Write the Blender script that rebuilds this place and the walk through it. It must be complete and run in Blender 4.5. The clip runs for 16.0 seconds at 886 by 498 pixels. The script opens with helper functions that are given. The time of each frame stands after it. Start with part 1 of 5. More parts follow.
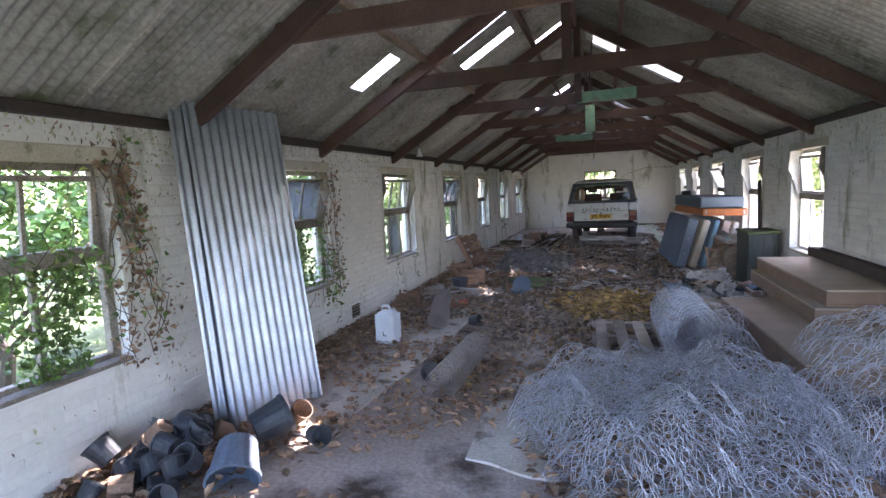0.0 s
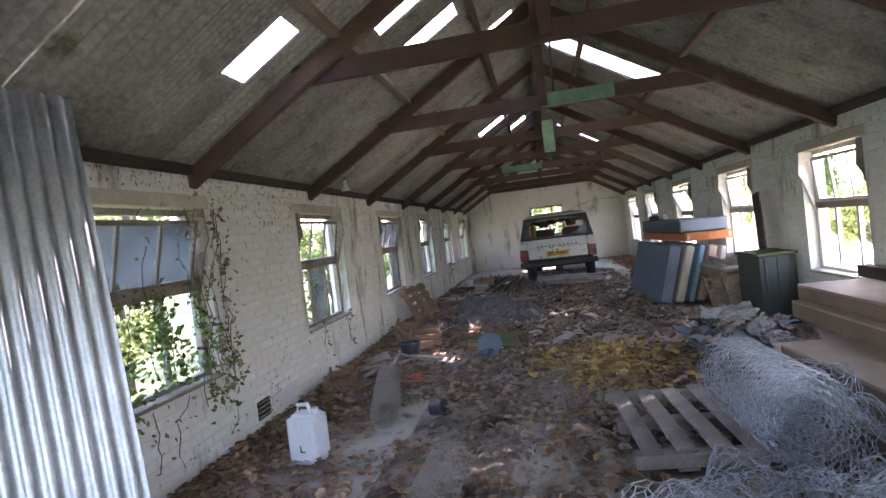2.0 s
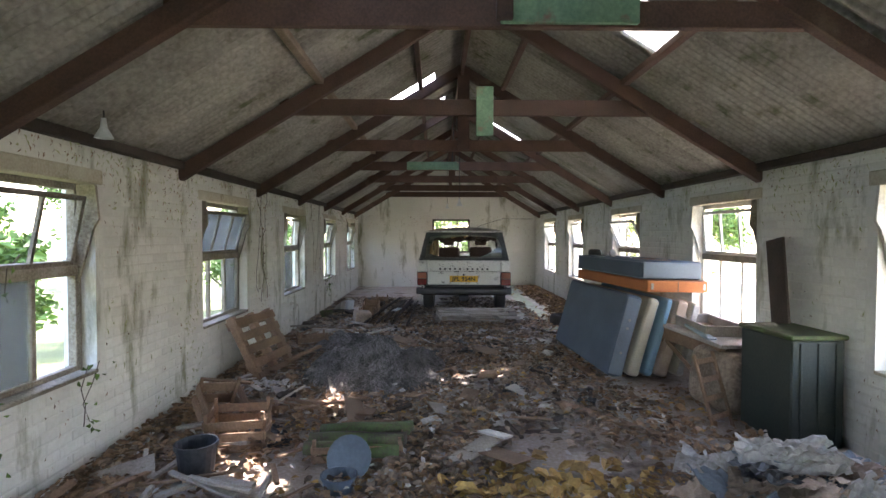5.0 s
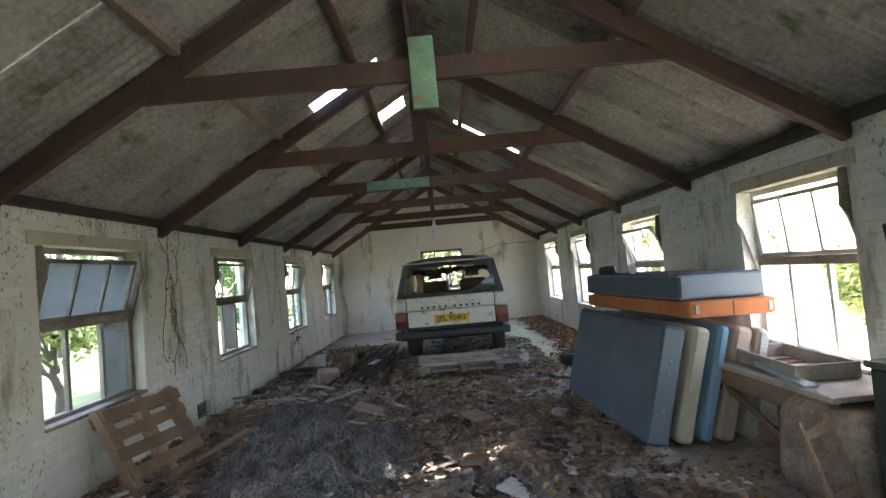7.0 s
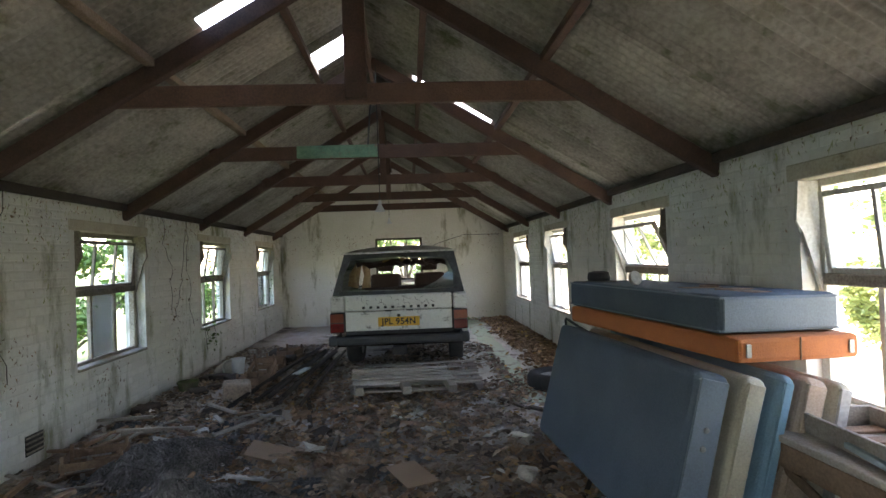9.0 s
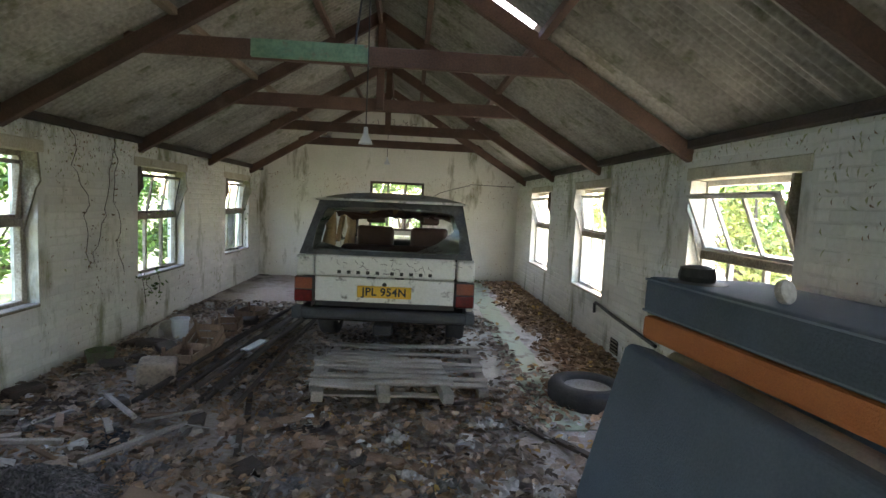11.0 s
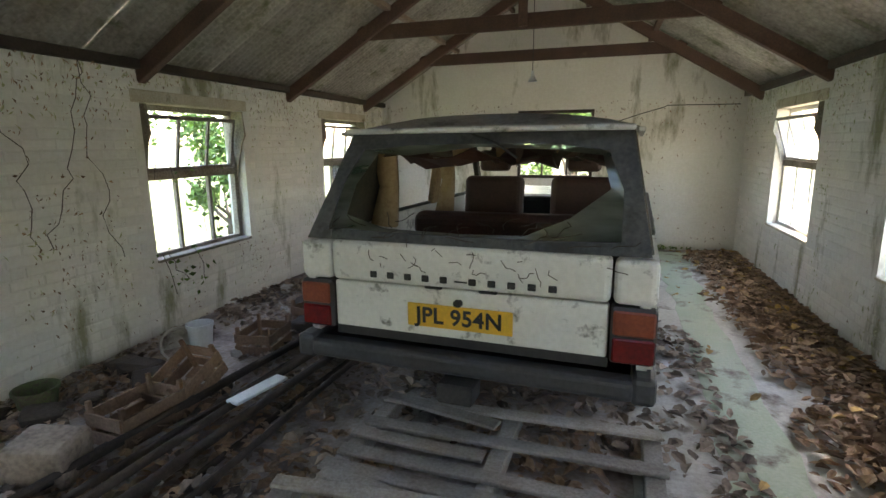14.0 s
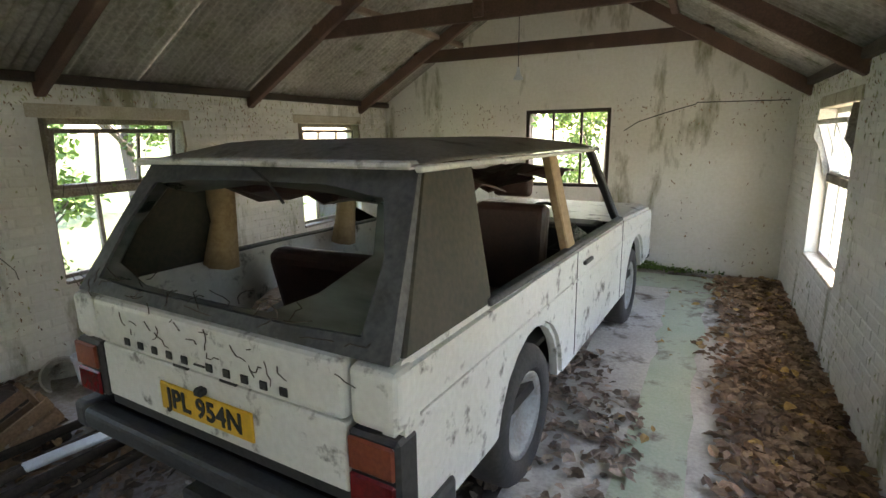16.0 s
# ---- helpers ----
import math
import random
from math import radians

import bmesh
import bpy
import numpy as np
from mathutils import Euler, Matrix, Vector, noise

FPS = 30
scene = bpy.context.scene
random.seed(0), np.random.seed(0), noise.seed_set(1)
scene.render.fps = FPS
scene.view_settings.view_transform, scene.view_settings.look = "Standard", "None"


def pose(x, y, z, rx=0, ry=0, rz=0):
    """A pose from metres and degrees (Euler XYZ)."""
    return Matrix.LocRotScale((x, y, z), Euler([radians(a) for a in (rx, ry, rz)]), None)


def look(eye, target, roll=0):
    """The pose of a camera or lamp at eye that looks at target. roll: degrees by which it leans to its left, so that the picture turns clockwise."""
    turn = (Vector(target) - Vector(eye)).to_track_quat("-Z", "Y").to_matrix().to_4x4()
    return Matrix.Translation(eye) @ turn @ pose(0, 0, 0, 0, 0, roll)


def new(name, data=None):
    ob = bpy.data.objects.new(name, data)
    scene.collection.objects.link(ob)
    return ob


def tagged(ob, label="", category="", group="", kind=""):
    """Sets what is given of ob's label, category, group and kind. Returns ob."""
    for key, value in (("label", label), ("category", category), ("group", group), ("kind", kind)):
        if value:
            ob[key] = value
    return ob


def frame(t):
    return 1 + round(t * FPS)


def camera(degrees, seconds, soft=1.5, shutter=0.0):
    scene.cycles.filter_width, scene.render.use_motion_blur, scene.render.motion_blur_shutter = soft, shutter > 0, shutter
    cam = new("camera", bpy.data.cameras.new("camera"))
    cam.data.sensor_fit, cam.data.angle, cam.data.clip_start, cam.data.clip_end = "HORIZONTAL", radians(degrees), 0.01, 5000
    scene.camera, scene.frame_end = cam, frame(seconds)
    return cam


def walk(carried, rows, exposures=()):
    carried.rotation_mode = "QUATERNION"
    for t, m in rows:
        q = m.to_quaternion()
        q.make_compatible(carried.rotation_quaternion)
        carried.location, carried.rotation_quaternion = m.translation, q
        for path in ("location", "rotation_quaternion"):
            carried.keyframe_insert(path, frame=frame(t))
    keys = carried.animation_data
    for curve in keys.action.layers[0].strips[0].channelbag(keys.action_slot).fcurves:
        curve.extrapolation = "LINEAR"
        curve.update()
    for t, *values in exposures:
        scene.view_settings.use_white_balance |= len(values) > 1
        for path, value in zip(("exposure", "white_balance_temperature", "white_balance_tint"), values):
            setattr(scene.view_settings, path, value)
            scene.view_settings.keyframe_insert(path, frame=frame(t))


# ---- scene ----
cam = camera(81.1, 16.0)
PATH = [
    (0, (0.331, -20.483, 1.663), (-0.276, -18.591, 1.437), -2.9),
    (0.5, (0.255, -20.012, 1.625), (-0.284, -18.092, 1.471), -4.9),
    (1, (-0.004, -19.617, 1.596), (-0.441, -17.67, 1.461), -3.1),
    (1.5, (-0.241, -19.17, 1.632), (-0.57, -17.209, 1.426), -4.6),
    (2, (-0.206, -18.762, 1.519), (-0.579, -16.798, 1.464), -6.9),
    (2.5, (-0.331, -18.2, 1.597), (-0.54, -16.22, 1.406), -1.7),
    (3, (-0.486, -17.648, 1.604), (-0.506, -15.652, 1.474), -0.1),
    (3.5, (-0.467, -17.246, 1.588), (-0.468, -15.247, 1.524), -2.0),
    (4, (-0.376, -16.816, 1.603), (-0.421, -14.817, 1.56), -0.8),
    (4.2, (-0.459, -16.642, 1.592), (-0.433, -14.642, 1.549), 0.2),
    (6.3, (-0.075, -14.845, 1.59), (-0.066, -12.847, 1.517), -0.5),
    (6.5, (-0.019, -14.7, 1.581), (-0.043, -12.7, 1.577), -1.6),
    (7, (0.083, -14.246, 1.503), (0.092, -12.247, 1.588), -5.1),
    (7.5, (0.068, -13.904, 1.564), (0.167, -11.907, 1.566), -1.5),
    (8, (-0.005, -13.548, 1.625), (0.226, -11.562, 1.599), 0.8),
    (8.5, (0.138, -13.177, 1.552), (0.331, -11.187, 1.597), -3.4),
    (9, (0.316, -12.753, 1.561), (0.45, -10.758, 1.594), -2.2),
    (9.2, (0.299, -12.604, 1.578), (0.464, -10.611, 1.547), -0.7),
    (11.3, (0.449, -10.757, 1.697), (0.552, -8.767, 1.526), 3.4),
    (11.5, (0.537, -10.51, 1.747), (0.564, -8.511, 1.673), 2.6),
    (12, (0.601, -9.712, 1.647), (0.377, -7.726, 1.576), -0.2),
    (12.5, (0.616, -9.239, 1.651), (0.288, -7.278, 1.438), -0.0),
    (13, (0.535, -8.818, 1.596), (0.131, -6.884, 1.282), 2.2),
    (13.5, (0.561, -8.538, 1.634), (0.114, -6.619, 1.289), -0.5),
    (14, (0.803, -8.236, 1.591), (0.231, -6.361, 1.195), -0.6),
    (14.5, (0.994, -7.988, 1.67), (0.321, -6.144, 1.288), 1.6),
    (15, (1.183, -7.647, 1.759), (0.497, -5.822, 1.314), 3.3),
    (15.5, (1.555, -7.347, 1.728), (0.772, -5.551, 1.323), 0.8),
    (16, (1.802, -7.08, 1.756), (0.923, -5.334, 1.331), -0.9),
]
walk(cam, [(t, look(eye, target, roll)) for t, eye, target, roll in PATH], exposures=[(0, 3.76, 5950, 31), (3.5, 4.0, 6450, 29), (7, 3.9, 6350, 18), (9, 3.68, 6450, 18), (12.5, 4.15, 6700, 16), (16, 4.0, 7000, 18)])

# ---- world and light ----
world = bpy.data.worlds.new("world")
scene.world = world
world.use_nodes = True
wn = world.node_tree.nodes
sky = wn.new("ShaderNodeTexSky")
sky.sky_type = 'NISHITA'
sky.sun_disc = False
SUN_EL, SUN_AZ = radians(44), radians(14)      # azimuth from +y towards +x
sky.sun_elevation, sky.sun_rotation = SUN_EL, SUN_AZ
sky.air_density, sky.dust_density = 1.2, 2.0
wn["Background"].inputs["Strength"].default_value = 0.15
world.node_tree.links.new(sky.outputs["Color"], wn["Background"].inputs["Color"])

sun = new("sun", bpy.data.lights.new("sun", "SUN"))
sun.data.energy, sun.data.angle, sun.data.color = 3.0, radians(0.6), (1.0, 0.93, 0.82)
SUN_FROM = Vector((math.sin(SUN_AZ) * math.cos(SUN_EL), math.cos(SUN_AZ) * math.cos(SUN_EL), math.sin(SUN_EL)))
sun.matrix_world = look(SUN_FROM * 40, (0, 0, 0))


# ---- materials ----
def mat(name, base, second=None, rough=0.8, metal=0.0, scale=3.0, fine=40.0, bump=0.3, dist=0.01, spread=0.5,
        stain=None, stain_scale=1.2, stain_at=0.58, vary=0.0, stretch=(1, 1, 1), spec=0.5, stain_stretch=(1, 1, 1)):
    """Two colours mixed by coarse and fine noise, a stain with soft edges, and a fine relief."""
    m = bpy.data.materials.new(name)
    m.use_nodes = True
    nt = m.node_tree
    nd, ln = nt.nodes, nt.links
    b = nd["Principled BSDF"]
    b.inputs["Roughness"].default_value, b.inputs["Metallic"].default_value = rough, metal
    b.inputs["Specular IOR Level"].default_value = spec
    tc, mp = nd.new("ShaderNodeTexCoord"), nd.new("ShaderNodeMapping")
    mp.inputs["Scale"].default_value = stretch
    geo = nd.new("ShaderNodeNewGeometry")
    ln.new(geo.outputs["Position"], mp.inputs["Vector"])
    n1, n2 = nd.new("ShaderNodeTexNoise"), nd.new("ShaderNodeTexNoise")
    n1.inputs["Scale"].default_value, n2.inputs["Scale"].default_value = scale, fine
    n1.inputs["Detail"].default_value, n2.inputs["Detail"].default_value = 5, 4
    for n in (n1, n2):
        ln.new(mp.outputs["Vector"], n.inputs["Vector"])
    second = second or tuple(c * 0.6 for c in base)
    add = nd.new("ShaderNodeMath")
    add.operation = "ADD"
    ln.new(n1.outputs["Fac"], add.inputs[0])
    ln.new(n2.outputs["Fac"], add.inputs[1])
    rm = nd.new("ShaderNodeMapRange")
    rm.inputs["From Min"].default_value, rm.inputs["From Max"].default_value = 1 - spread / 2, 1 + spread / 2
    ln.new(add.outputs[0], rm.inputs["Value"])
    mix = nd.new("ShaderNodeMix")
    mix.data_type = "RGBA"
    mix.inputs["A"].default_value, mix.inputs["B"].default_value = (*base, 1), (*second, 1)
    ln.new(rm.outputs[0], mix.inputs["Factor"])
    col = mix.outputs["Result"]
    if stain:
        n3 = nd.new("ShaderNodeTexNoise")
        n3.inputs["Scale"].default_value, n3.inputs["Detail"].default_value = stain_scale, 7
        n3.inputs["Roughness"].default_value = 0.65
        ms = nd.new("ShaderNodeMapping")
        ms.inputs["Scale"].default_value = stain_stretch
        ln.new(geo.outputs["Position"], ms.inputs["Vector"])
        ln.new(ms.outputs["Vector"], n3.inputs["Vector"])
        r3 = nd.new("ShaderNodeMapRange")
        r3.inputs["From Min"].default_value, r3.inputs["From Max"].default_value = stain_at, stain_at + 0.12
        ln.new(n3.outputs["Fac"], r3.inputs["Value"])
        mx = nd.new("ShaderNodeMix")
        mx.data_type = "RGBA"
        mx.inputs["B"].default_value = (*stain, 1)
        ln.new(r3.outputs[0], mx.inputs["Factor"])
        ln.new(col, mx.inputs["A"])
        col = mx.outputs["Result"]
    if vary:
        oi = nd.new("ShaderNodeObjectInfo")
        if vary < 0:
            rnd = geo.outputs["Random Per Island"]
        else:
            rnd = oi.outputs["Random"]
        rv = nd.new("ShaderNodeMapRange")
        rv.inputs["To Min"].default_value, rv.inputs["To Max"].default_value = 1 - abs(vary), 1 + abs(vary)
        ln.new(rnd, rv.inputs["Value"])
        hs = nd.new("ShaderNodeHueSaturation")
        ln.new(rv.outputs[0], hs.inputs["Value"])
        ln.new(col, hs.inputs["Color"])
        col = hs.outputs["Color"]
    ln.new(col, b.inputs["Base Color"])
    bp = nd.new("ShaderNodeBump")
    bp.inputs["Strength"].default_value, bp.inputs["Distance"].default_value = bump, dist
    ln.new(n2.outputs["Fac"], bp.inputs["Height"])
    ln.new(bp.outputs["Normal"], b.inputs["Normal"])
    return m


def glass(name, tint, rough=0.05, alpha=1.0):
    m = bpy.data.materials.new(name)
    m.use_nodes = True
    nd, ln = m.node_tree.nodes, m.node_tree.links
    nd.remove(nd["Principled BSDF"])
    out = nd["Material Output"]
    tr, gl, df, m1, m2 = (nd.new("ShaderNode" + k) for k in ("BsdfTransparent", "BsdfGlossy", "BsdfTranslucent", "MixShader", "MixShader"))
    tr.inputs["Color"].default_value = (*tint, 1)
    gl.inputs["Roughness"].default_value = rough
    df.inputs["Color"].default_value = (0.75, 0.76, 0.70, 1)
    fr = nd.new("ShaderNodeFresnel")
    fr.inputs["IOR"].default_value = 1.45
    nz = nd.new("ShaderNodeTexNoise")
    nz.inputs["Scale"].default_value = 4
    nz.inputs["Detail"].default_value = 6
    rr = nd.new("ShaderNodeMapRange")
    rr.inputs["From Min"].default_value, rr.inputs["From Max"].default_value = 0.3, 0.7
    rr.inputs["To Min"].default_value = alpha * 0.4
    rr.inputs["To Max"].default_value = alpha
    ln.new(nz.outputs["Fac"], rr.inputs["Value"])
    ln.new(rr.outputs[0], m1.inputs[0])
    ln.new(tr.outputs[0], m1.inputs[1])
    ln.new(df.outputs[0], m1.inputs[2])
    ln.new(fr.outputs[0], m2.inputs[0])
    ln.new(m1.outputs[0], m2.inputs[1])
    ln.new(gl.outputs[0], m2.inputs[2])
    ln.new(m2.outputs[0], out.inputs["Surface"])
    return m


M = dict(
    whitewash=mat("whitewash", (0.80, 0.79, 0.74), (0.68, 0.67, 0.60), 0.9, scale=1.5, fine=28, bump=0.5, dist=0.008, spread=0.7,
                  stain=(0.30, 0.29, 0.20), stain_scale=1.7, stain_at=0.555, stain_stretch=(1.6, 1.6, .45)),
    whitebrick=mat("whitewashed brick", (0.82, 0.81, 0.76), (0.70, 0.69, 0.62), 0.9, scale=2.0, fine=30, bump=0.5, dist=0.008,
                   spread=0.7, stain=(0.30, 0.30, 0.19), stain_scale=1.7, stain_at=0.555, vary=-0.06, stain_stretch=(1.6, 1.6, .45)),
    whitebrick_piece=mat("whitewashed brick piece", (0.84, 0.83, 0.79), (0.74, 0.73, 0.67), 0.9, scale=2.0, fine=30, bump=0.5,
                         dist=0.008, spread=0.7, stain=(0.5, 0.48, 0.36), stain_scale=1.6, stain_at=0.61, vary=0.05, stain_stretch=(1.6, 1.6, .45)),
    moss=mat("mossy plaster", (0.34, 0.38, 0.17), (0.60, 0.58, 0.42), 0.95, scale=4, fine=50, spread=0.5),
    concrete=mat("dirty concrete floor", (0.34, 0.285, 0.24), (0.52, 0.46, 0.42), 0.92, scale=0.9, fine=35, bump=0.6, dist=0.012,
                 spread=0.45, stain=(0.085, 0.064, 0.05), stain_scale=0.9, stain_at=0.50),
    slab=mat("pale concrete", (0.64, 0.62, 0.56), (0.46, 0.43, 0.375), 0.9, scale=2.5, fine=45, bump=0.5, spread=0.5,
             stain=(0.15, 0.115, 0.09), stain_scale=2.8, stain_at=0.53),
    greenfloor=mat("worn green floor paint", (0.40, 0.47, 0.33), (0.50, 0.55, 0.42), 0.7, scale=3, fine=50, bump=0.3, spread=0.5,
                   stain=(0.17, 0.13, 0.10), stain_scale=3.0, stain_at=0.54),
    tin=mat("weathered corrugated iron", (0.43, 0.41, 0.355), (0.20, 0.19, 0.16), 0.75, metal=0.15, scale=2.0, fine=30, bump=0.15,
            spread=0.6, stain=(0.12, 0.13, 0.07), stain_scale=2.5, stain_at=0.56, vary=0.25),
    galv=mat("galvanised iron", (0.50, 0.54, 0.59), (0.34, 0.37, 0.41), 0.42, metal=0.85, scale=6, fine=60, bump=0.08, spread=0.6,
             stain=(0.30, 0.31, 0.32), stain_scale=2.0, stain_at=0.62),
    timber=mat("old roof timber", (0.135, 0.078, 0.056), (0.075, 0.046, 0.036), 0.85, scale=5, fine=70, bump=0.5, spread=0.6,
               stain=(0.19, 0.13, 0.09), stain_scale=2.0, stain_at=0.62, vary=0.25),
    greentimber=mat("flaking green paint on timber", (0.13, 0.24, 0.15), (0.22, 0.36, 0.22), 0.7, scale=7, fine=50, spread=0.5,
                    stain=(0.24, 0.15, 0.11), stain_scale=6, stain_at=0.58),
    palebeam=mat("pale roof timber", (0.30, 0.23, 0.17), (0.18, 0.13, 0.09), 0.85, scale=5, fine=70, bump=0.4, vary=0.15),
    lintel=mat("weathered cream paint", (0.62, 0.58, 0.46), (0.45, 0.40, 0.29), 0.85, scale=6, fine=60, spread=0.6,
               stain=(0.22, 0.17, 0.10), stain_scale=5, stain_at=0.58),
    frame=mat("rotting window timber", (0.36, 0.32, 0.26), (0.17, 0.14, 0.10), 0.85, scale=5, fine=60, bump=0.5, spread=0.5, vary=0.2),
    whiteframe=mat("peeling white paint", (0.72, 0.71, 0.66), (0.50, 0.47, 0.40), 0.7, scale=7, fine=60, spread=0.6),
    darkwood=mat("dark damp wood", (0.075, 0.055, 0.042), (0.045, 0.034, 0.026), 0.85, scale=6, fine=60, bump=0.5, vary=0.25),
    greywood=mat("grey weathered planks", (0.44, 0.40, 0.35), (0.28, 0.24, 0.205), 0.88, scale=5, fine=70, bump=0.5, vary=0.25),
    brownwood=mat("brown crate wood", (0.30, 0.195, 0.125), (0.18, 0.115, 0.075), 0.85, scale=5, fine=60, bump=0.4, vary=0.25),
    chip=mat("brown chipboard", (0.27, 0.19, 0.13), (0.21, 0.145, 0.10), 0.75, scale=5, fine=160, bump=0.3, vary=0.12),
    chiptop=mat("dusty chipboard top", (0.42, 0.35, 0.27), (0.33, 0.27, 0.20), 0.7, scale=4, fine=120, bump=0.2),
    pane=glass("dirty window glass", (0.93, 0.95, 0.92), 0.08, 0.13),
    grass=mat("grass ground", (0.09, 0.12, 0.035), (0.05, 0.075, 0.025), 0.95, scale=2, fine=40, bump=0.8, dist=0.03),
)


# ---- mesh helpers ----
def bmn():
    return bmesh.new()


def mesh_of(name, bm, material, smooth=False):
    me = bpy.data.meshes.new(name)
    bm.normal_update()
    bm.to_mesh(me)
    bm.free()
    for mt in (material if isinstance(material, (list, tuple)) else [material]):
        me.materials.append(M[mt] if isinstance(mt, str) else mt)
    if smooth:
        me.polygons.foreach_set("use_smooth", [True] * len(me.polygons))
    return me


def part(name, bm, material, parent, label="", smooth=False, m=None):
    ob = new(name, mesh_of(name, bm, material, smooth))
    ob.parent = parent
    if m is not None:
        ob.matrix_basis = m
    if label:
        ob["label"] = label
    return ob


def empty(name, m, label, category, group="", kind=""):
    ob = new(name)
    ob.empty_display_size = 0.1
    ob.matrix_basis = m
    return tagged(ob, label, category, group, kind)


def thing(name, bm, material, label, category, group="", kind="", m=None, smooth=False):
    ob = new(name, mesh_of(name, bm, material, smooth))
    if m is not None:
        ob.matrix_basis = m
    return tagged(ob, label, category, group, kind)


def box(bm, x0, x1, y0, y1, z0, z1, bev=0.0, m=None, seg=1):
    """An axis-aligned box with bevelled edges."""
    r = bmesh.ops.create_cube(bm, size=1.0)
    vs = r["verts"]
    bmesh.ops.transform(bm, verts=vs, matrix=Matrix.Translation(((x0 + x1) / 2, (y0 + y1) / 2, (z0 + z1) / 2))
                        @ Matrix.Diagonal((x1 - x0, y1 - y0, z1 - z0, 1)))
    if bev:
        es = {e for v in vs for e in v.link_edges}
        r = bmesh.ops.bevel(bm, geom=list(es), offset=bev, segments=seg, affect="EDGES", profile=0.5)
        vs = list({v for f in r["faces"] for v in f.verts} | {v for v in vs if v.is_valid})
    if m is not None:
        bmesh.ops.transform(bm, verts=vs, matrix=m)
    return bm


def beam(bm, a, b, w, h, up=(0, 0, 1), bev=0.006):
    """A squared beam from a to b."""
    a, b = Vector(a), Vector(b)
    d = (b - a)
    y = d.normalized()
    x = y.cross(Vector(up)).normalized()
    z = x.cross(y)
    m = Matrix((x, y, z)).transposed().to_4x4()
    m.translation = (a + b) / 2
    return box(bm, -w / 2, w / 2, -d.length / 2, d.length / 2, -h / 2, h / 2, bev, m)


def tube(bm, pts, r, n=8, closed=False, radii=None):
    """A round tube along points."""
    pts = [Vector(p) for p in pts]
    rings = []
    for i, p in enumerate(pts):
        q = pts[(i + 1) % len(pts)] if closed or i + 1 < len(pts) else p
        o = pts[i - 1] if closed or i > 0 else p
        d = (q - o).normalized()
        s = d.orthogonal().normalized() if abs(d.z) > 0.95 else d.cross(Vector((0, 0, 1))).normalized()
        u = d.cross(s)
        rr = radii[i] if radii else r
        rings.append([bm.verts.new(p + (s * math.cos(a) + u * math.sin(a)) * rr) for a in (2 * math.pi * k / n for k in range(n))])
    for i in range(len(rings) if closed else len(rings) - 1):
        A, B = rings[i], rings[(i + 1) % len(rings)]
        for k in range(n):
            bm.faces.new((A[k], A[(k + 1) % n], B[(k + 1) % n], B[k]))
    if not closed:
        bm.faces.new(rings[0][::-1])
        bm.faces.new(rings[-1])
    return bm


def lathe(bm, prof, n=20, m=None):
    """A turned shape from (radius, height) points about z."""
    rings = []
    for r, z in prof:
        rings.append([bm.verts.new((r * math.cos(2 * math.pi * k / n), r * math.sin(2 * math.pi * k / n), z)) for k in range(n)])
    for A, B in zip(rings, rings[1:]):
        for k in range(n):
            bm.faces.new((A[k], A[(k + 1) % n], B[(k + 1) % n], B[k]))
    if m is not None:
        bmesh.ops.transform(bm, verts=[v for g in rings for v in g], matrix=m)
    return bm


def slab(bm, outline, x0, x1, axis="x"):
    """A flat outline of (u, v) points given a thickness along an axis."""
    def at(u, v, t):
        return {"x": (t, u, v), "y": (u, t, v), "z": (u, v, t)}[axis]
    A = [bm.verts.new(at(u, v, x0)) for u, v in outline]
    B = [bm.verts.new(at(u, v, x1)) for u, v in outline]
    n = len(A)
    bm.faces.new(A)
    bm.faces.new(B[::-1])
    for i in range(n):
        bm.faces.new((A[i], B[i], B[(i + 1) % n], A[(i + 1) % n]))
    bmesh.ops.recalc_face_normals(bm, faces=bm.faces[:])
    return bm


# ---- the shed: plan in metres ----
XL, XR = -2.78, 2.70          # inner faces of the side walls
YB, YF = 0.10, -21.6          # inner faces of the end walls
EAVE, TH = 2.20, 0.23
XC = (XL + XR) / 2
SLOPE = 0.60
RIDGE = EAVE + SLOPE * (XR - XC) + 0.06
LEFT_WIN = [(-19.35, -17.85), (-16.4, -15.1), (-13.52, -12.25), (-10.58, -9.33), (-7.72, -6.45), (-4.82, -3.57), (-1.95, -0.68)]
# first two east windows are unseen, added to brighten the west wall
RIGHT_WIN = [(-20.1, -18.9), (-17.5, -16.3), (-13.48, -12.35), (-10.98, -9.75), (-8.12, -6.92), (-5.10, -3.95), (-2.60, -1.32)]
SILL, HEAD = 0.62, 1.95
BACK_WIN = (-0.49, 0.66, 1.05, 2.09)

floor_bm = bmn()
gx = [XL - TH + (XR - XL + 2 * TH) * i / 80 for i in range(81)]
gy = [YF - TH + (YB - YF + 2 * TH) * i / 300 for i in range(301)]
grid = [[floor_bm.verts.new((x, y, 0.010 * noise.noise((x * 1.3, y * 1.3, 0)) + 0.012 * noise.noise((x * 4.7, y * 4.7, 5)) + 0.008 * noise.noise((x * 11, y * 11, 9)))) for x in gx] for y in gy]
for j in range(300):
    for i in range(80):
        floor_bm.faces.new((grid[j][i], grid[j][i + 1], grid[j + 1][i + 1], grid[j + 1][i]))
floor = thing("floor", floor_bm, "concrete", "dirty brown concrete floor strewn with earth and rubbish", "floor", kind="structure", smooth=True)

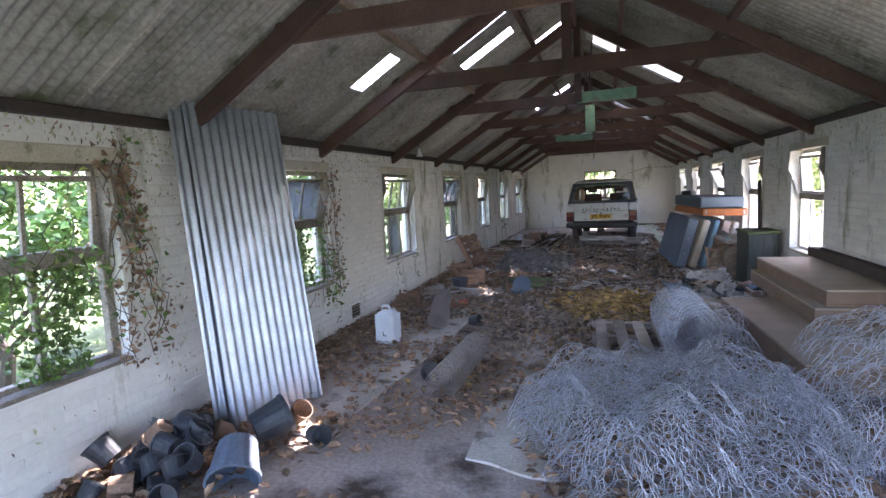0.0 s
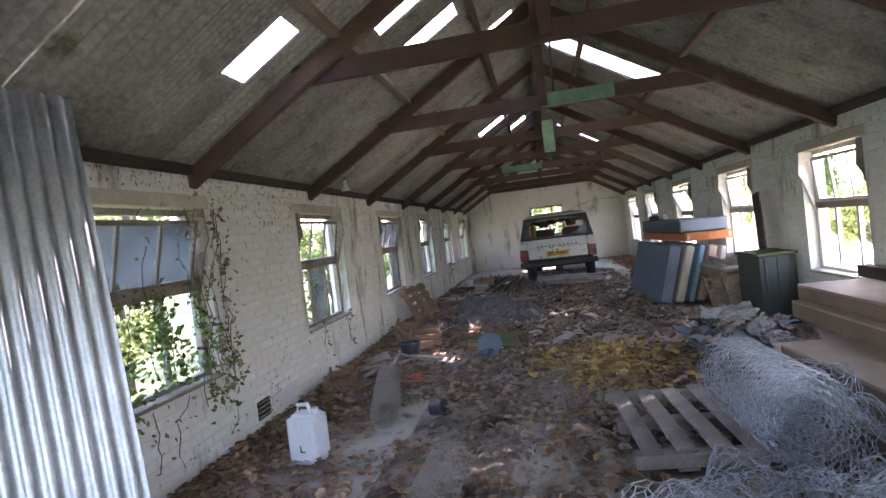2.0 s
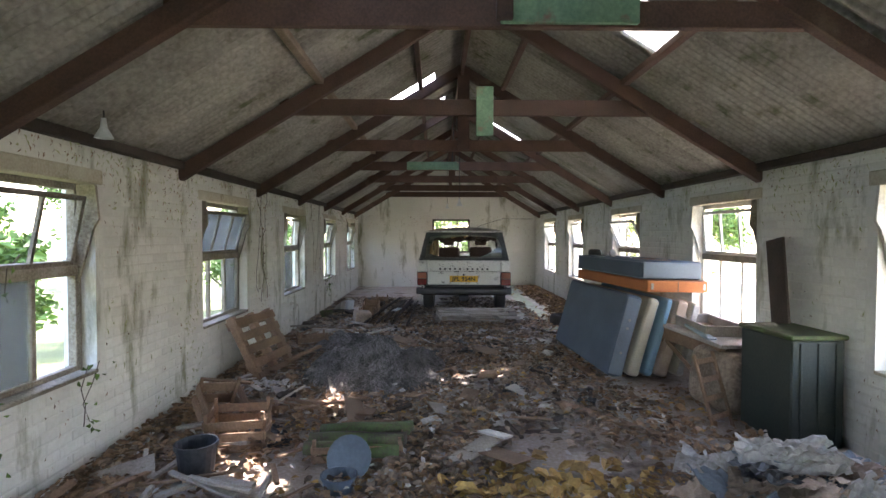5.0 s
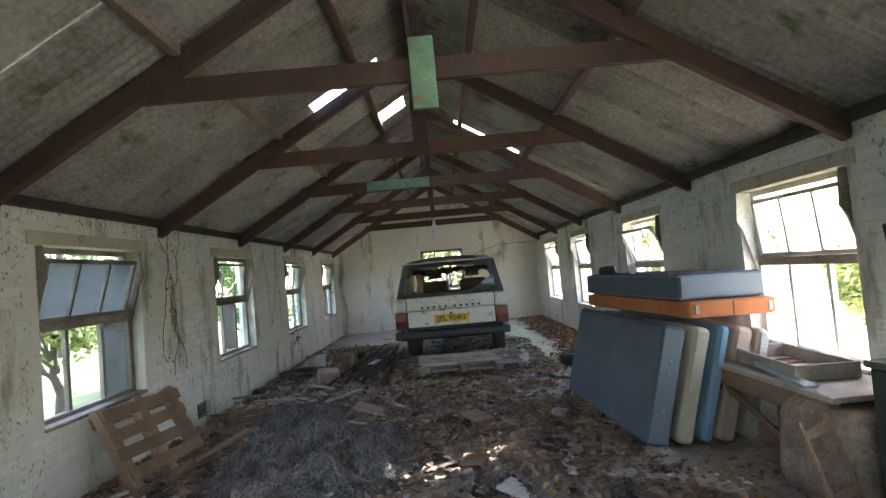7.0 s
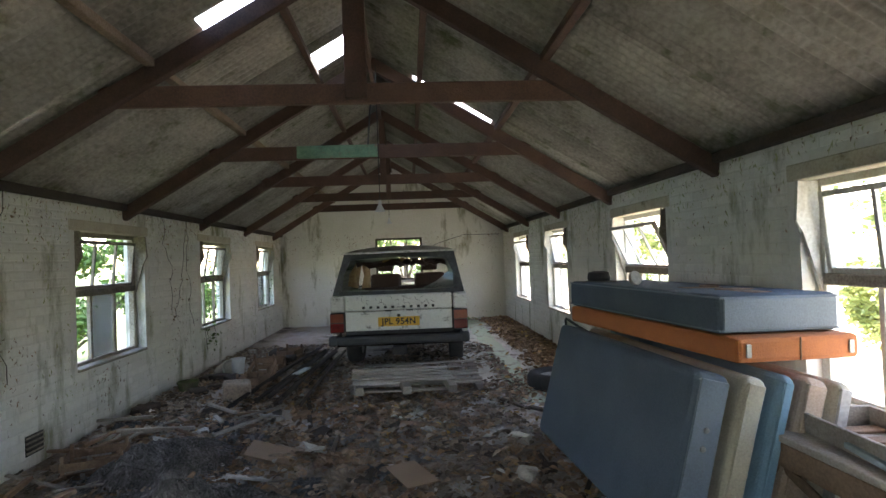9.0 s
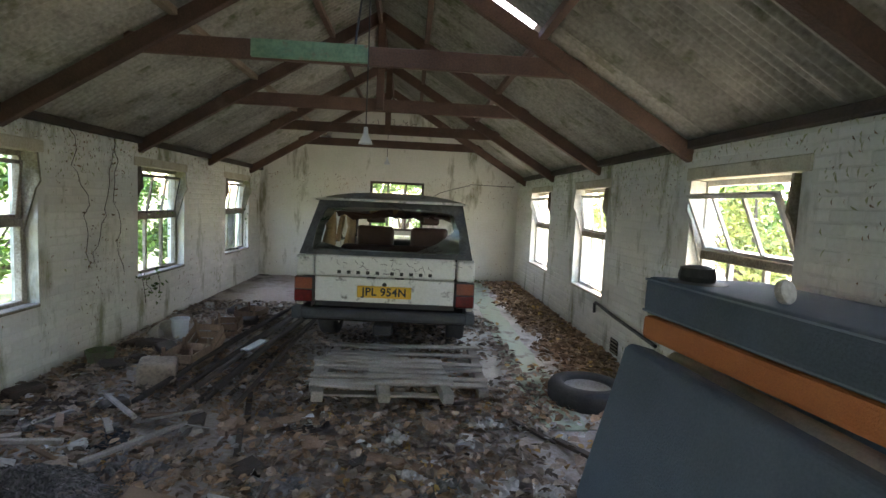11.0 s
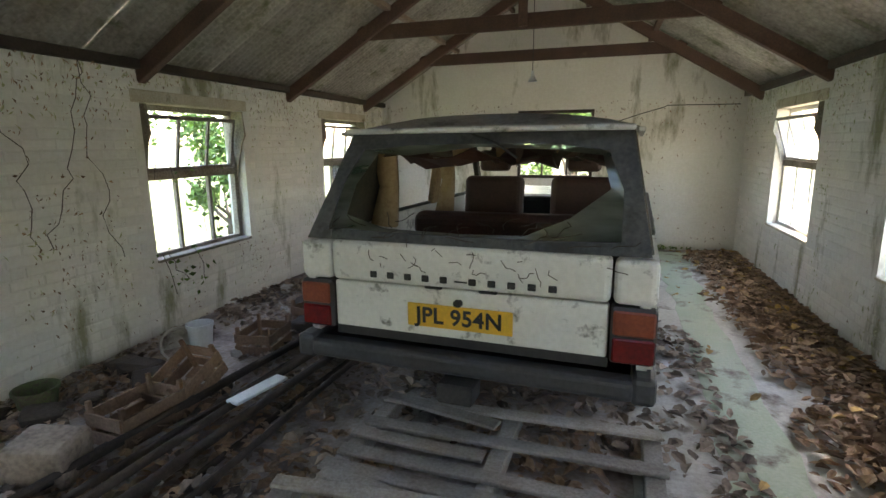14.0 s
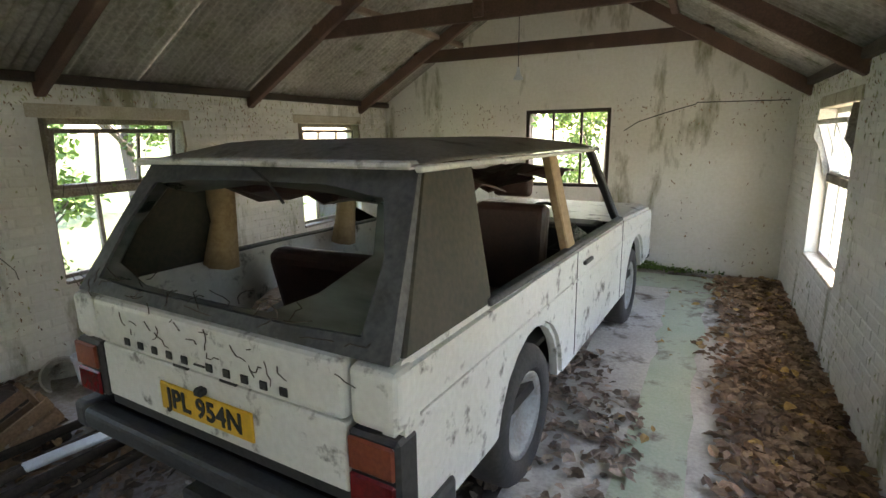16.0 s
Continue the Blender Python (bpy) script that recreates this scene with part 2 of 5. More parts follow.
gb = bmn()
for x0, x1, y0, y1 in ((-400, XL - TH, -400, 400), (XR + TH, 400, -400, 400), (XL - TH, XR + TH, YB + TH, 400), (XL - TH, XR + TH, -400, YF - TH)):
    gb.faces.new([gb.verts.new(p) for p in ((x0, y0, -0.05), (x1, y0, -0.05), (x1, y1, -0.05), (x0, y1, -0.05))])
thing("ground", gb, "grass", "overgrown grassy ground around the shed", "ground", kind="structure")


def long_wall(name, x0, x1, wins, label):
    bm = bmn()
    edges = [YF - TH] + [v for w in wins for v in w] + [YB + TH]
    for i in range(0, len(edges), 2):
        box(bm, x0, x1, edges[i], edges[i + 1], -0.05, EAVE)
    for a, b in wins:
        box(bm, x0, x1, a, b, -0.05, SILL)
        box(bm, x0, x1, a, b, HEAD, EAVE)
    return thing(name, bm, "whitewash", label, "wall", kind="structure")


wall_west = long_wall("wall_west", XL - TH, XL, LEFT_WIN, "whitewashed brick side wall with green damp stains")
wall_east = long_wall("wall_east", XR, XR + TH, RIGHT_WIN, "whitewashed brick side wall with row of windows")


def end_wall(name, y0, y1, hole, label):
    bm = bmn()
    a, b, c, d = hole
    box(bm, XL, a, y0, y1, -0.05, EAVE)
    box(bm, b, XR, y0, y1, -0.05, EAVE)
    if c > 0.1:
        box(bm, a, b, y0, y1, -0.05, c)
    box(bm, a, b, y0, y1, d, EAVE)
    slab(bm, [(XL, EAVE), (XR, EAVE), (XR, EAVE + .07), (XC, RIDGE + .04), (XL, EAVE + .07)], y0, y1, "y")
    return thing(name, bm, "whitewash", label, "wall", kind="structure")


wall_north = end_wall("wall_north", YB, YB + TH, BACK_WIN, "whitewashed brick gable wall with a cracked face")
wall_south = end_wall("wall_south", YF - TH, YF, (-2.0, 2.0, 0, 2.19), "whitewashed gable wall with an open doorway")


# windows: timber frame, lower light of three panes, upper hopper tilted inwards between cheeks
def window_at(idx, side, a, b, tilt, panes):
    s = 1 if side > 0 else -1
    xin = XR if s > 0 else XL
    w = b - a
    root = empty(f"window_{idx}", pose(xin, (a + b) / 2, SILL), "weathered timber window with a tilted upper hopper light", "window", kind="structure")
    fx0, fx1 = (0.10, 0.16)
    X = lambda u, v: (min(s * u, s * v), max(s * u, s * v))
    H = HEAD - SILL
    zt = H * 0.52
    fr = bmn()
    x0, x1 = X(fx0, fx1)
    for y0, y1, z0, z1 in ((-w / 2, -w / 2 + .06, 0, H), (w / 2 - .06, w / 2, 0, H), (-w / 2 + .06, w / 2 - .06, 0, .06), (-w / 2 + .06, w / 2 - .06, H - .05, H)):
        box(fr, x0, x1, y0, y1, z0, z1, 0.004)
    fm = "whiteframe" if s > 0 else "frame"
    part("window_frame", fr, fm, root)
    x0, x1 = X(fx0 - 0.02, fx1 + 0.01)
    part("transom", box(bmn(), x0, x1, -w / 2 + .06, w / 2 - .06, zt, zt + .07, 0.006), "frame", root)
    for k in (1, 2):
        y = -w / 2 + w * k / 3
        x0, x1 = X(fx0 + .01, fx1 - .01)
        part("mullion", box(bmn(), x0, x1, y - .018, y + .018, .06, zt, 0.004), fm, root)
    # sill board and lintel
    x0, x1 = X(-0.015, fx0)
    part("window_sill", box(bmn(), x0, x1, -w / 2 + .004, w / 2 - .004, -.0, .028, 0.006), "lintel" if s > 0 else "frame", root)
    x0, x1 = X(-0.012, TH - .02)
    part("lintel", box(bmn(), x0, x1, -w / 2 - .08, w / 2 + .08, H - .004, H + .10, 0.008), "lintel", root)
    # hopper
    hm = Matrix.Translation((s * (fx0 + .02), 0, zt + .07)) @ Matrix.Rotation(-s * radians(tilt), 4, "Y")
    hb, hw, hh = bmn(), w / 2 - .075, H - zt - .15
    for y0, y1, z0, z1 in ((-hw, -hw + .035, 0, hh), (hw - .035, hw, 0, hh), (-hw + .035, hw - .035, 0, .035), (-hw + .035, hw - .035, hh - .035, hh)):
        box(hb, -.018, .018, y0, y1, z0, z1, 0.004)
    for k in (1, 2):
        y = -hw + 2 * hw * k / 3
        box(hb, -.012, .012, y - .012, y + .012, .035, hh - .035)
    part("hopper", hb, fm, root, m=hm)
    for k in (-1, 1):
        y = k * (w / 2 - .03)
        cb = slab(bmn(), [(s * (fx0 - .002), zt - .05), (s * (fx0 - .002), H - .01), (s * -0.03, H - .01), (s * -0.05, H - .25), (s * -.01, H - .32)], y - .012, y + .012, "y")
        part("cheek", cb, "frame" if k * s < 0 else fm, root)
    for k in range(3):
        y0, y1 = -w / 2 + w * k / 3 + .02, -w / 2 + w * (k + 1) / 3 - .02
        if panes[k]:
            p = part("pane", box(bmn(), s * .128 - .002, s * .128 + .002, y0, y1, .062, zt - .002), "pane", root)
            p.visible_shadow = False
    if panes[3]:
        p = part("pane", box(bmn(), -.002, .002, -hw + .036, hw - .036, .036, hh - .036), "pane", root, m=hm)
        p.visible_shadow = False
    return root


n = 0
for i, (a, b) in enumerate(LEFT_WIN):
    n += 1
    window_at(n, -1, a, b, (6, 14, 12, 16, 6, 10, 8)[i], [(0, 0, 0, 0), (0, 0, 0, 1), (0, 1, 0, 0), (0, 0, 1, 1), (0, 1, 0, 0), (0, 0, 0, 0), (0, 1, 0, 0)][i])
for i, (a, b) in enumerate(RIGHT_WIN):
    n += 1
    window_at(n, 1, a, b, (5, 5, 5, 5, 24, 8, 18)[i], (0, 0, 0, 0))
# small high window in the gable
bw = empty("window_gable", pose((BACK_WIN[0] + BACK_WIN[1]) / 2, YB, BACK_WIN[2]), "small dark-framed gable window with greenery outside", "window", kind="structure")
fb, hw, hh = bmn(), (BACK_WIN[1] - BACK_WIN[0]) / 2, BACK_WIN[3] - BACK_WIN[2]
for x0, x1, z0, z1 in ((-hw, -hw + .05, 0, hh), (hw - .05, hw, 0, hh), (-hw + .05, hw - .05, 0, .05), (-hw + .05, hw - .05, hh - .05, hh)):
    box(fb, x0, x1, .03, .09, z0, z1, .004)
part("window_frame", fb, "darkwood", bw)
for k in (1, 2):
    x = -hw + 2 * hw * k / 3
    part("mullion", box(bmn(), x - .016, x + .016, .04, .08, .05, hh - .05, .003), "darkwood", bw)

# roof timbers
TRUSS = [-0.62 - 2.08 * i for i in range(10)]


def roof_z(x):
    return EAVE + 0.06 + SLOPE * ((XR - x) if x > XC else (x - XL))


for i, y in enumerate(TRUSS):
    tr = empty("roof_truss", pose(XC, y, 0), "red-brown timber roof truss with a raised collar beam", "roof truss", group="roof trusses")
    hw = (XR - XL) / 2
    for s in (-1, 1):
        part("rafter", beam(bmn(), (s * (hw + .02), 0, EAVE - .05), (0, 0, RIDGE - .10), .075, .13), "timber", tr)
    cz = 2.80
    ch = (RIDGE - cz) / SLOPE - .02
    cb = beam(bmn(), (-ch, .045, cz), (ch, .045, cz), .05, .15)
    part("collar_beam", cb, "timber" if i not in (2, 6) else "timber", tr)
    if i in (1, 2, 4, 6, 7):
        part("king_post", beam(bmn(), (.02, -.03, 2.74), (.02, -.03, RIDGE - .08), .09 if i != 4 else .16, .04, up=(0, 1, 0)), "timber", tr)
    if i == 3:
        part("repair_plank", beam(bmn(), (-.85, -.012, cz), (.05, -.012, cz), .03, .14), "greentimber", tr, "flaking green plank")
    if i == 6:
        part("repair_plank", beam(bmn(), (.0, -.012, cz), (.75, -.012, cz), .03, .14), "greentimber", tr, "flaking green plank")
    if i == 5:
        part("repair_plank", box(bmn(), .03, .19, -.05, -.02, 2.52, 2.98, .004), "greentimber", tr, "hanging green board")

for s in (-1, 1):
    for f, w in ((0.48, .07), (0.80, .06)):
        hw = (XR - XL) / 2
        x = XC + s * hw * (1 - f)
        z = EAVE + .035 + SLOPE * hw * f
        pb = beam(bmn(), (x, YF, z), (x, YB, z), w, .06)
        thing("purlin", pb, "palebeam" if (s < 0 and f < .6) else "timber", "long weathered timber purlin under the roof sheets", "purlin", "roof purlins", "structure")
    wp = box(bmn(), XL - .10 if s < 0 else XR - .06, XL + .06 if s < 0 else XR + .10, YF, YB, EAVE + .002, EAVE + .075, .008)
    thing("wall_plate", wp, "darkwood", "dark timber wall plate along the wall top", "wall plate", "", "structure")
thing("ridge_board", box(bmn(), XC - .02, XC + .02, YF, YB, RIDGE - .19, RIDGE - .02, .004), "timber", "dark ridge board under the roof", "ridge board", "", "structure")


# roof sheets
def sheet_mesh(name, width, length, waves, amp, material, th=0.0, steps=2):
    bm = bmn()
    n = waves * 6
    for side in ((1, 0.0), (-1, -th)) if th else ((1, 0.0),):
        rows = []
        for j in range(steps):
            v = length * j / (steps - 1)
            rows.append([bm.verts.new((width * i / n, v, amp * math.sin(2 * math.pi * i / 6) + side[1])) for i in range(n + 1)])
        for j in range(steps - 1):
            for i in range(n):
                f = (rows[j][i], rows[j][i + 1], rows[j + 1][i + 1], rows[j + 1][i])
                bm.faces.new(f if side[0] > 0 else f[::-1])
    return mesh_of(name, bm, material, True)


roof = empty("roof", pose(0, 0, 0), "corrugated iron roof with rusted holes and slipped sheets", "roof", kind="structure")
hw = (XR - XL) / 2 + 0.25
LEN = hw * math.sqrt(1 + SLOPE ** 2)
SW = 0.64
half = sheet_mesh("roof_sheet", SW + .03, LEN / 2 + .06, 8, .016, "tin")
ang = math.atan(SLOPE)
ROWS = int((YB - YF + .6) / SW) + 1
# gaps where sheets slipped or rusted away: (side, y centre, width, from, to), the last two up the slope from eave (0) to ridge (1)
GAPS = [(1, -12.0, .62, .50, .97), (1, -6.8, .20, .54, .84), (-1, -15.6, .24, .32, .47), (-1, -14.8, .34, .58, .80),
        (-1, -14.1, .34, .56, .77), (-1, -12.9, .30, .80, .95), (-1, -8.95, .46, .64, .88), (-1, -7.3, .60, .81, .98)]


def sheet_piece(s, ya, yb, fa, fb, lift):
    """One roof sheet from ya to yb, between two heights on the slope."""
    up = fa * LEN
    xa, yv = Vector((0, 1, 0)), Vector((-s * math.cos(ang), 0, math.sin(ang)))
    rot = Matrix((xa, yv, xa.cross(yv))).transposed().to_4x4()
    ob = new("roof_sheet", half)
    ob.parent = roof
    ob.matrix_basis = (Matrix.Translation((XC + s * (hw - up * math.cos(ang)), ya, EAVE + .085 - .25 * SLOPE + up * math.sin(ang) + lift)) @ rot
                       @ Matrix.Diagonal(((yb - ya) / (SW + .03), (fb - fa) * LEN / (LEN / 2 + .06), 1, 1)))


for s in (-1, 1):
    for j in range(ROWS):
        y1 = YB + .45 - SW * j
        y0 = y1 - SW
        for tier in (0, 1):
            fa, fb, lift = tier * .5, tier * .5 + .52, .012 * tier + .005 * (j % 2)
            cuts = [g for g in GAPS if g[0] == s and y0 < g[1] <= y1 and g[3] < fb - .03 and g[4] > fa + .03]
            if not cuts:
                sheet_piece(s, y0 - .03, y1, fa, fb, lift)
                continue
            g = cuts[0]
            ga, gb2 = max(y0, g[1] - g[2] / 2), min(y1, g[1] + g[2] / 2)
            if ga - y0 > .04:
                sheet_piece(s, y0 - .03, ga, fa, fb, lift)
            if y1 - gb2 > .04:
                sheet_piece(s, gb2, y1, fa, fb, lift)
            if g[3] - fa > .02:
                sheet_piece(s, ga - .02, gb2 + .02, fa, g[3], lift)
            if fb - g[4] > .02:
                sheet_piece(s, ga - .02, gb2 + .02, max(g[4], fa), fb, lift)

thing("ridge_cap", slab(bmn(), [(XC - .2, RIDGE - .04), (XC, RIDGE + .09), (XC + .2, RIDGE - .04), (XC, RIDGE + .07)], YF - .1, YB + .3, "y"), "tin",
      "bent sheet-iron ridge capping", "ridge cap", kind="structure")

# ---- more materials ----
M.update(
    leafg=mat("green leaves", (0.15, 0.24, 0.05), (0.08, 0.15, 0.03), 0.6, scale=4, fine=30, vary=-0.45),
    leafy=mat("yellow-green leaves", (0.36, 0.38, 0.12), (0.20, 0.26, 0.07), 0.6, scale=4, fine=30, vary=-0.4),
    bark=mat("bark", (0.10, 0.08, 0.06), (0.06, 0.05, 0.04), 0.9, scale=8, fine=50, bump=0.8),
    yard=mat("pale trodden yard", (0.50, 0.47, 0.38), (0.38, 0.37, 0.25), 0.9, scale=1.2, fine=30, bump=0.5),
    carwhite=mat("chalky white car paint", (0.76, 0.76, 0.72), (0.62, 0.62, 0.58), 0.45, scale=3, fine=40, bump=0.06, spread=0.7,
                 stain=(0.10, 0.09, 0.075), stain_scale=8.0, stain_at=0.57),
    cargreen=mat("dark algae-covered trim", (0.035, 0.038, 0.028), (0.07, 0.06, 0.042), 0.7, scale=3, fine=40, bump=0.15),
    cargrey=mat("grey window surround", (0.055, 0.06, 0.063), (0.11, 0.115, 0.115), 0.6, scale=5, fine=40, bump=0.1,
                stain=(0.05, 0.05, 0.045), stain_scale=6),
    carroof=mat("mildewed car roof", (0.55, 0.53, 0.46), (0.36, 0.34, 0.27), 0.6, scale=3, fine=40, bump=0.15, stain=(0.12, 0.10, 0.07), stain_scale=3),
    bumper=mat("dull grey bumper", (0.065, 0.068, 0.072), (0.045, 0.045, 0.046), 0.55, metal=0.3, scale=5, fine=50, bump=0.1),
    rubber=mat("perished rubber", (0.035, 0.034, 0.032), (0.06, 0.055, 0.05), 0.85, scale=6, fine=50, bump=0.3),
    rim=mat("dull silver wheel", (0.42, 0.42, 0.40), (0.28, 0.26, 0.23), 0.5, metal=0.5, scale=8, fine=50),
    amber=mat("amber lens", (0.27, 0.075, 0.035), (0.18, 0.045, 0.025), 0.3, scale=6, fine=60, bump=0.1),
    red=mat("red lens", (0.17, 0.014, 0.014), (0.10, 0.012, 0.012), 0.25, scale=6, fine=60, bump=0.1),
    plate=mat("yellow number plate", (0.78, 0.47, 0.04), (0.64, 0.38, 0.04), 0.5, scale=6, fine=50, bump=0.05, stain=(0.32, 0.2, 0.05), stain_scale=12, stain_at=0.64),
    black=mat("black", (0.02, 0.02, 0.02), (0.03, 0.03, 0.03), 0.6),
    brownseat=mat("brown vinyl seat", (0.08, 0.038, 0.027), (0.05, 0.025, 0.018), 0.5, scale=4, fine=50, bump=0.2),
    tan=mat("torn tan trim", (0.42, 0.30, 0.17), (0.30, 0.20, 0.11), 0.8, scale=5, fine=40, bump=0.3),
    carglass=glass("green car glass", (0.62, 0.78, 0.70), 0.05, 0.5),
    matblue=mat("dusty blue mattress ticking", (0.105, 0.135, 0.17), (0.075, 0.10, 0.125), 0.9, scale=2.5, fine=90, bump=0.3, spread=0.6),
    matpale=mat("faded pale-blue mattress edge", (0.22, 0.265, 0.31), (0.17, 0.20, 0.235), 0.9, scale=3, fine=90, bump=0.3, spread=0.6),
    matcream=mat("cream mattress cloth", (0.62, 0.57, 0.45), (0.48, 0.43, 0.33), 0.9, scale=3, fine=80, bump=0.3),
    matsky=mat("sky-blue mattress cloth", (0.24, 0.40, 0.52), (0.20, 0.33, 0.44), 0.9, scale=3, fine=80, bump=0.3),
    matpink=mat("stained pink-cream mattress cloth", (0.60, 0.47, 0.38), (0.44, 0.33, 0.25), 0.9, scale=3, fine=80, bump=0.3),
    orange=mat("orange-brown divan cloth", (0.52, 0.18, 0.055), (0.42, 0.14, 0.05), 0.85, scale=5, fine=120, bump=0.3),
    darkgreen=mat("dark green painted metal", (0.025, 0.038, 0.032), (0.04, 0.05, 0.04), 0.6, scale=4, fine=50, bump=0.15),
    plasticw=mat("white plastic", (0.68, 0.72, 0.76), (0.58, 0.62, 0.65), 0.4, scale=5, fine=40, bump=0.05),
    plasticb=mat("black plastic", (0.022, 0.026, 0.033), (0.05, 0.055, 0.06), 0.5, scale=5, fine=40, bump=0.05, vary=0.3),
    plasticblue=mat("blue-grey plastic", (0.13, 0.17, 0.22), (0.10, 0.13, 0.17), 0.5, scale=5, fine=40, bump=0.05),
    plastico=mat("orange plastic", (0.62, 0.16, 0.06), (0.5, 0.12, 0.05), 0.5, scale=5, fine=40),
    paper=mat("grimy paper and plastic scraps", (0.62, 0.60, 0.57), (0.38, 0.36, 0.33), 0.8, scale=6, fine=40, bump=0.2, vary=-0.35),
    wire=mat("galvanised wire", (0.55, 0.58, 0.64), (0.38, 0.39, 0.41), 0.5, metal=0.5, scale=8, fine=40, bump=0.0, vary=-0.3),
    rustwire=mat("dull mesh wire", (0.36, 0.33, 0.30), (0.24, 0.20, 0.17), 0.6, metal=0.3, scale=8, fine=40, bump=0.0),
    drylea=mat("dry brown leaves", (0.40, 0.275, 0.175), (0.20, 0.125, 0.075), 0.85, scale=8, fine=40, vary=-0.5),
    yellea=mat("yellow fallen leaves", (0.54, 0.36, 0.12), (0.30, 0.18, 0.065), 0.75, scale=8, fine=40, vary=-0.45),
    debris=mat("brown rubbish and wood chips", (0.36, 0.28, 0.215), (0.18, 0.14, 0.105), 0.9, scale=8, fine=40, vary=-0.6),
    netting=mat("dark matted netting", (0.27, 0.255, 0.25), (0.10, 0.095, 0.09), 0.9, scale=6, fine=60, vary=-0.4),
    bluepaint=mat("peeling pale blue paint", (0.40, 0.48, 0.52), (0.30, 0.36, 0.38), 0.8, scale=5, fine=50),
    # shade of enclosed hollows put into a near-black colour
    dark=mat("near-black hollow shade", (0.03, 0.025, 0.02), (0.02, 0.018, 0.015), 0.95),
    moss2=mat("moss-grown log bark", (0.10, 0.15, 0.05), (0.09, 0.075, 0.05), 0.9, scale=5, fine=50, bump=0.6),
)

# ---- outside ----
yb = bmn()
yb.faces.new([yb.verts.new(p) for p in ((XR + TH + .02, -30, -.045), (XR + 9, -30, -.045), (XR + 9, 12, -.045), (XR + TH + .02, 12, -.045))])
thing("yard", yb, "yard", "pale sunlit yard beside the shed", "yard", kind="structure")


def leaf_cloud(bm, rng, centre, radius, count, size, squash=(1, 1, 1), shell=0.35):
    for _ in range(count):
        d = Vector((rng.gauss(0, 1), rng.gauss(0, 1), rng.gauss(0, 1))).normalized()
        r = radius * (shell + (1 - shell) * rng.random()) * (0.75 + 0.5 * noise.noise(d * 1.7 + Vector(centre)))
        p = Vector(centre) + Vector((d.x * squash[0], d.y * squash[1], d.z * squash[2])) * r
        leaf(bm, rng, p, size * rng.uniform(.6, 1.3))


def leaf(bm, rng, p, s, flat=False, curl=.25):
    """One leaf: a folded pointed blade."""
    if flat:
        e = Euler((rng.gauss(0, .35), rng.gauss(0, .35), rng.uniform(0, 6.28))).to_matrix()
    else:
        e = Euler((rng.uniform(0, 6.28), rng.uniform(0, 6.28), rng.uniform(0, 6.28))).to_matrix()
    a, b, c, d = (e @ Vector(v) * s for v in ((0, -.5, 0), (.3, 0, curl), (0, .5, .06), (-.3, 0, curl)))
    v = [bm.verts.new(p + q) for q in (a, b, c, d)]
    bm.faces.new((v[0], v[1], v[2]))
    bm.faces.new((v[0], v[2], v[3]))


def tree(x, y, h, seed, yellow, bush):
    rng = random.Random(seed)
    root = empty("bush" if bush else "tree", pose(x, y, -.05), "leafy green bush growing close to the shed wall" if bush else "tall leafy tree in yellowing autumn green",
                 "bush" if bush else "tree", "greenery outside")
    tb = bmn()
    base = h * (.25 if bush else .45)
    tube(tb, [(0, 0, 0), (.05 * h * rng.gauss(0, .4), 0, base * .6), (0, .05 * h * rng.gauss(0, .4), base), (.02, 0, h * .8)], .1, 8,
         radii=[.03 * h, .024 * h, .018 * h, .005 * h])
    for k in range(7):
        a = rng.uniform(0, 6.28)
        z0 = base * rng.uniform(.5, 1.3)
        r = h * rng.uniform(.2, .38)
        tube(tb, [(0, 0, z0), (r * .5 * math.cos(a), r * .5 * math.sin(a), z0 + h * .13), (r * math.cos(a), r * math.sin(a), z0 + h * .3)], .1, 6,
             radii=[.012 * h, .008 * h, .003 * h])
    part("trunk", tb, "bark", root)
    cb = bmn()
    for k in range(11 if bush else 14):
        a = rng.uniform(0, 6.28)
        rr = h * rng.uniform(.05, .34)
        leaf_cloud(cb, rng, (rr * math.cos(a), rr * math.sin(a), base * .5 + h * rng.uniform(.12, .72)), h * rng.uniform(.12, .22), 330, .11 if bush else .17, shell=.2)
    part("crown", cb, "leafy" if yellow else "leafg", root)


k = 0
for x, y, h, yel, bush in ((-5.4, -19.5, 2.6, 1, 1), (-5.2, -17.2, 2.4, 0, 1), (-5.4, -15.4, 2.8, 0, 1), (-5.6, -13.0, 2.5, 1, 1), (-5.4, -10.4, 2.6, 0, 1), (-5.2, -7.2, 2.5, 1, 1),
                           (-5.0, -4.3, 2.5, 0, 1), (-4.9, -1.3, 2.6, 0, 1), (-12.5, -17, 6.5, 1, 0), (-12, -11, 6, 0, 0), (-12.5, -5, 6.5, 1, 0), (-11.5, 1.5, 6, 0, 0),
                           (.2, 2.6, 3.2, 0, 1), (1.6, 5.5, 5.5, 1, 0), (-2, 5, 5.5, 0, 0), (11.5, -11.5, 4.5, 1, 0), (12.5, -1.5, 5, 1, 0), (9.5, 3.0, 4.2, 0, 0), (5.8, -3.2, 2.8, 1, 1), (5.4, -.2, 3.0, 1, 1), (6.2, -7.2, 2.0, 1, 1)):
    k += 1
    tree(x, y, h, k, yel, bush)


# ---- the car ----
car = empty("estate_car", pose(0.160, -5.85, 0, 0, 0, -3.6) @ Matrix.Diagonal((1.045, 1.045, 1.05, 1)), "derelict white two-door off-road estate car with broken windows", "car")


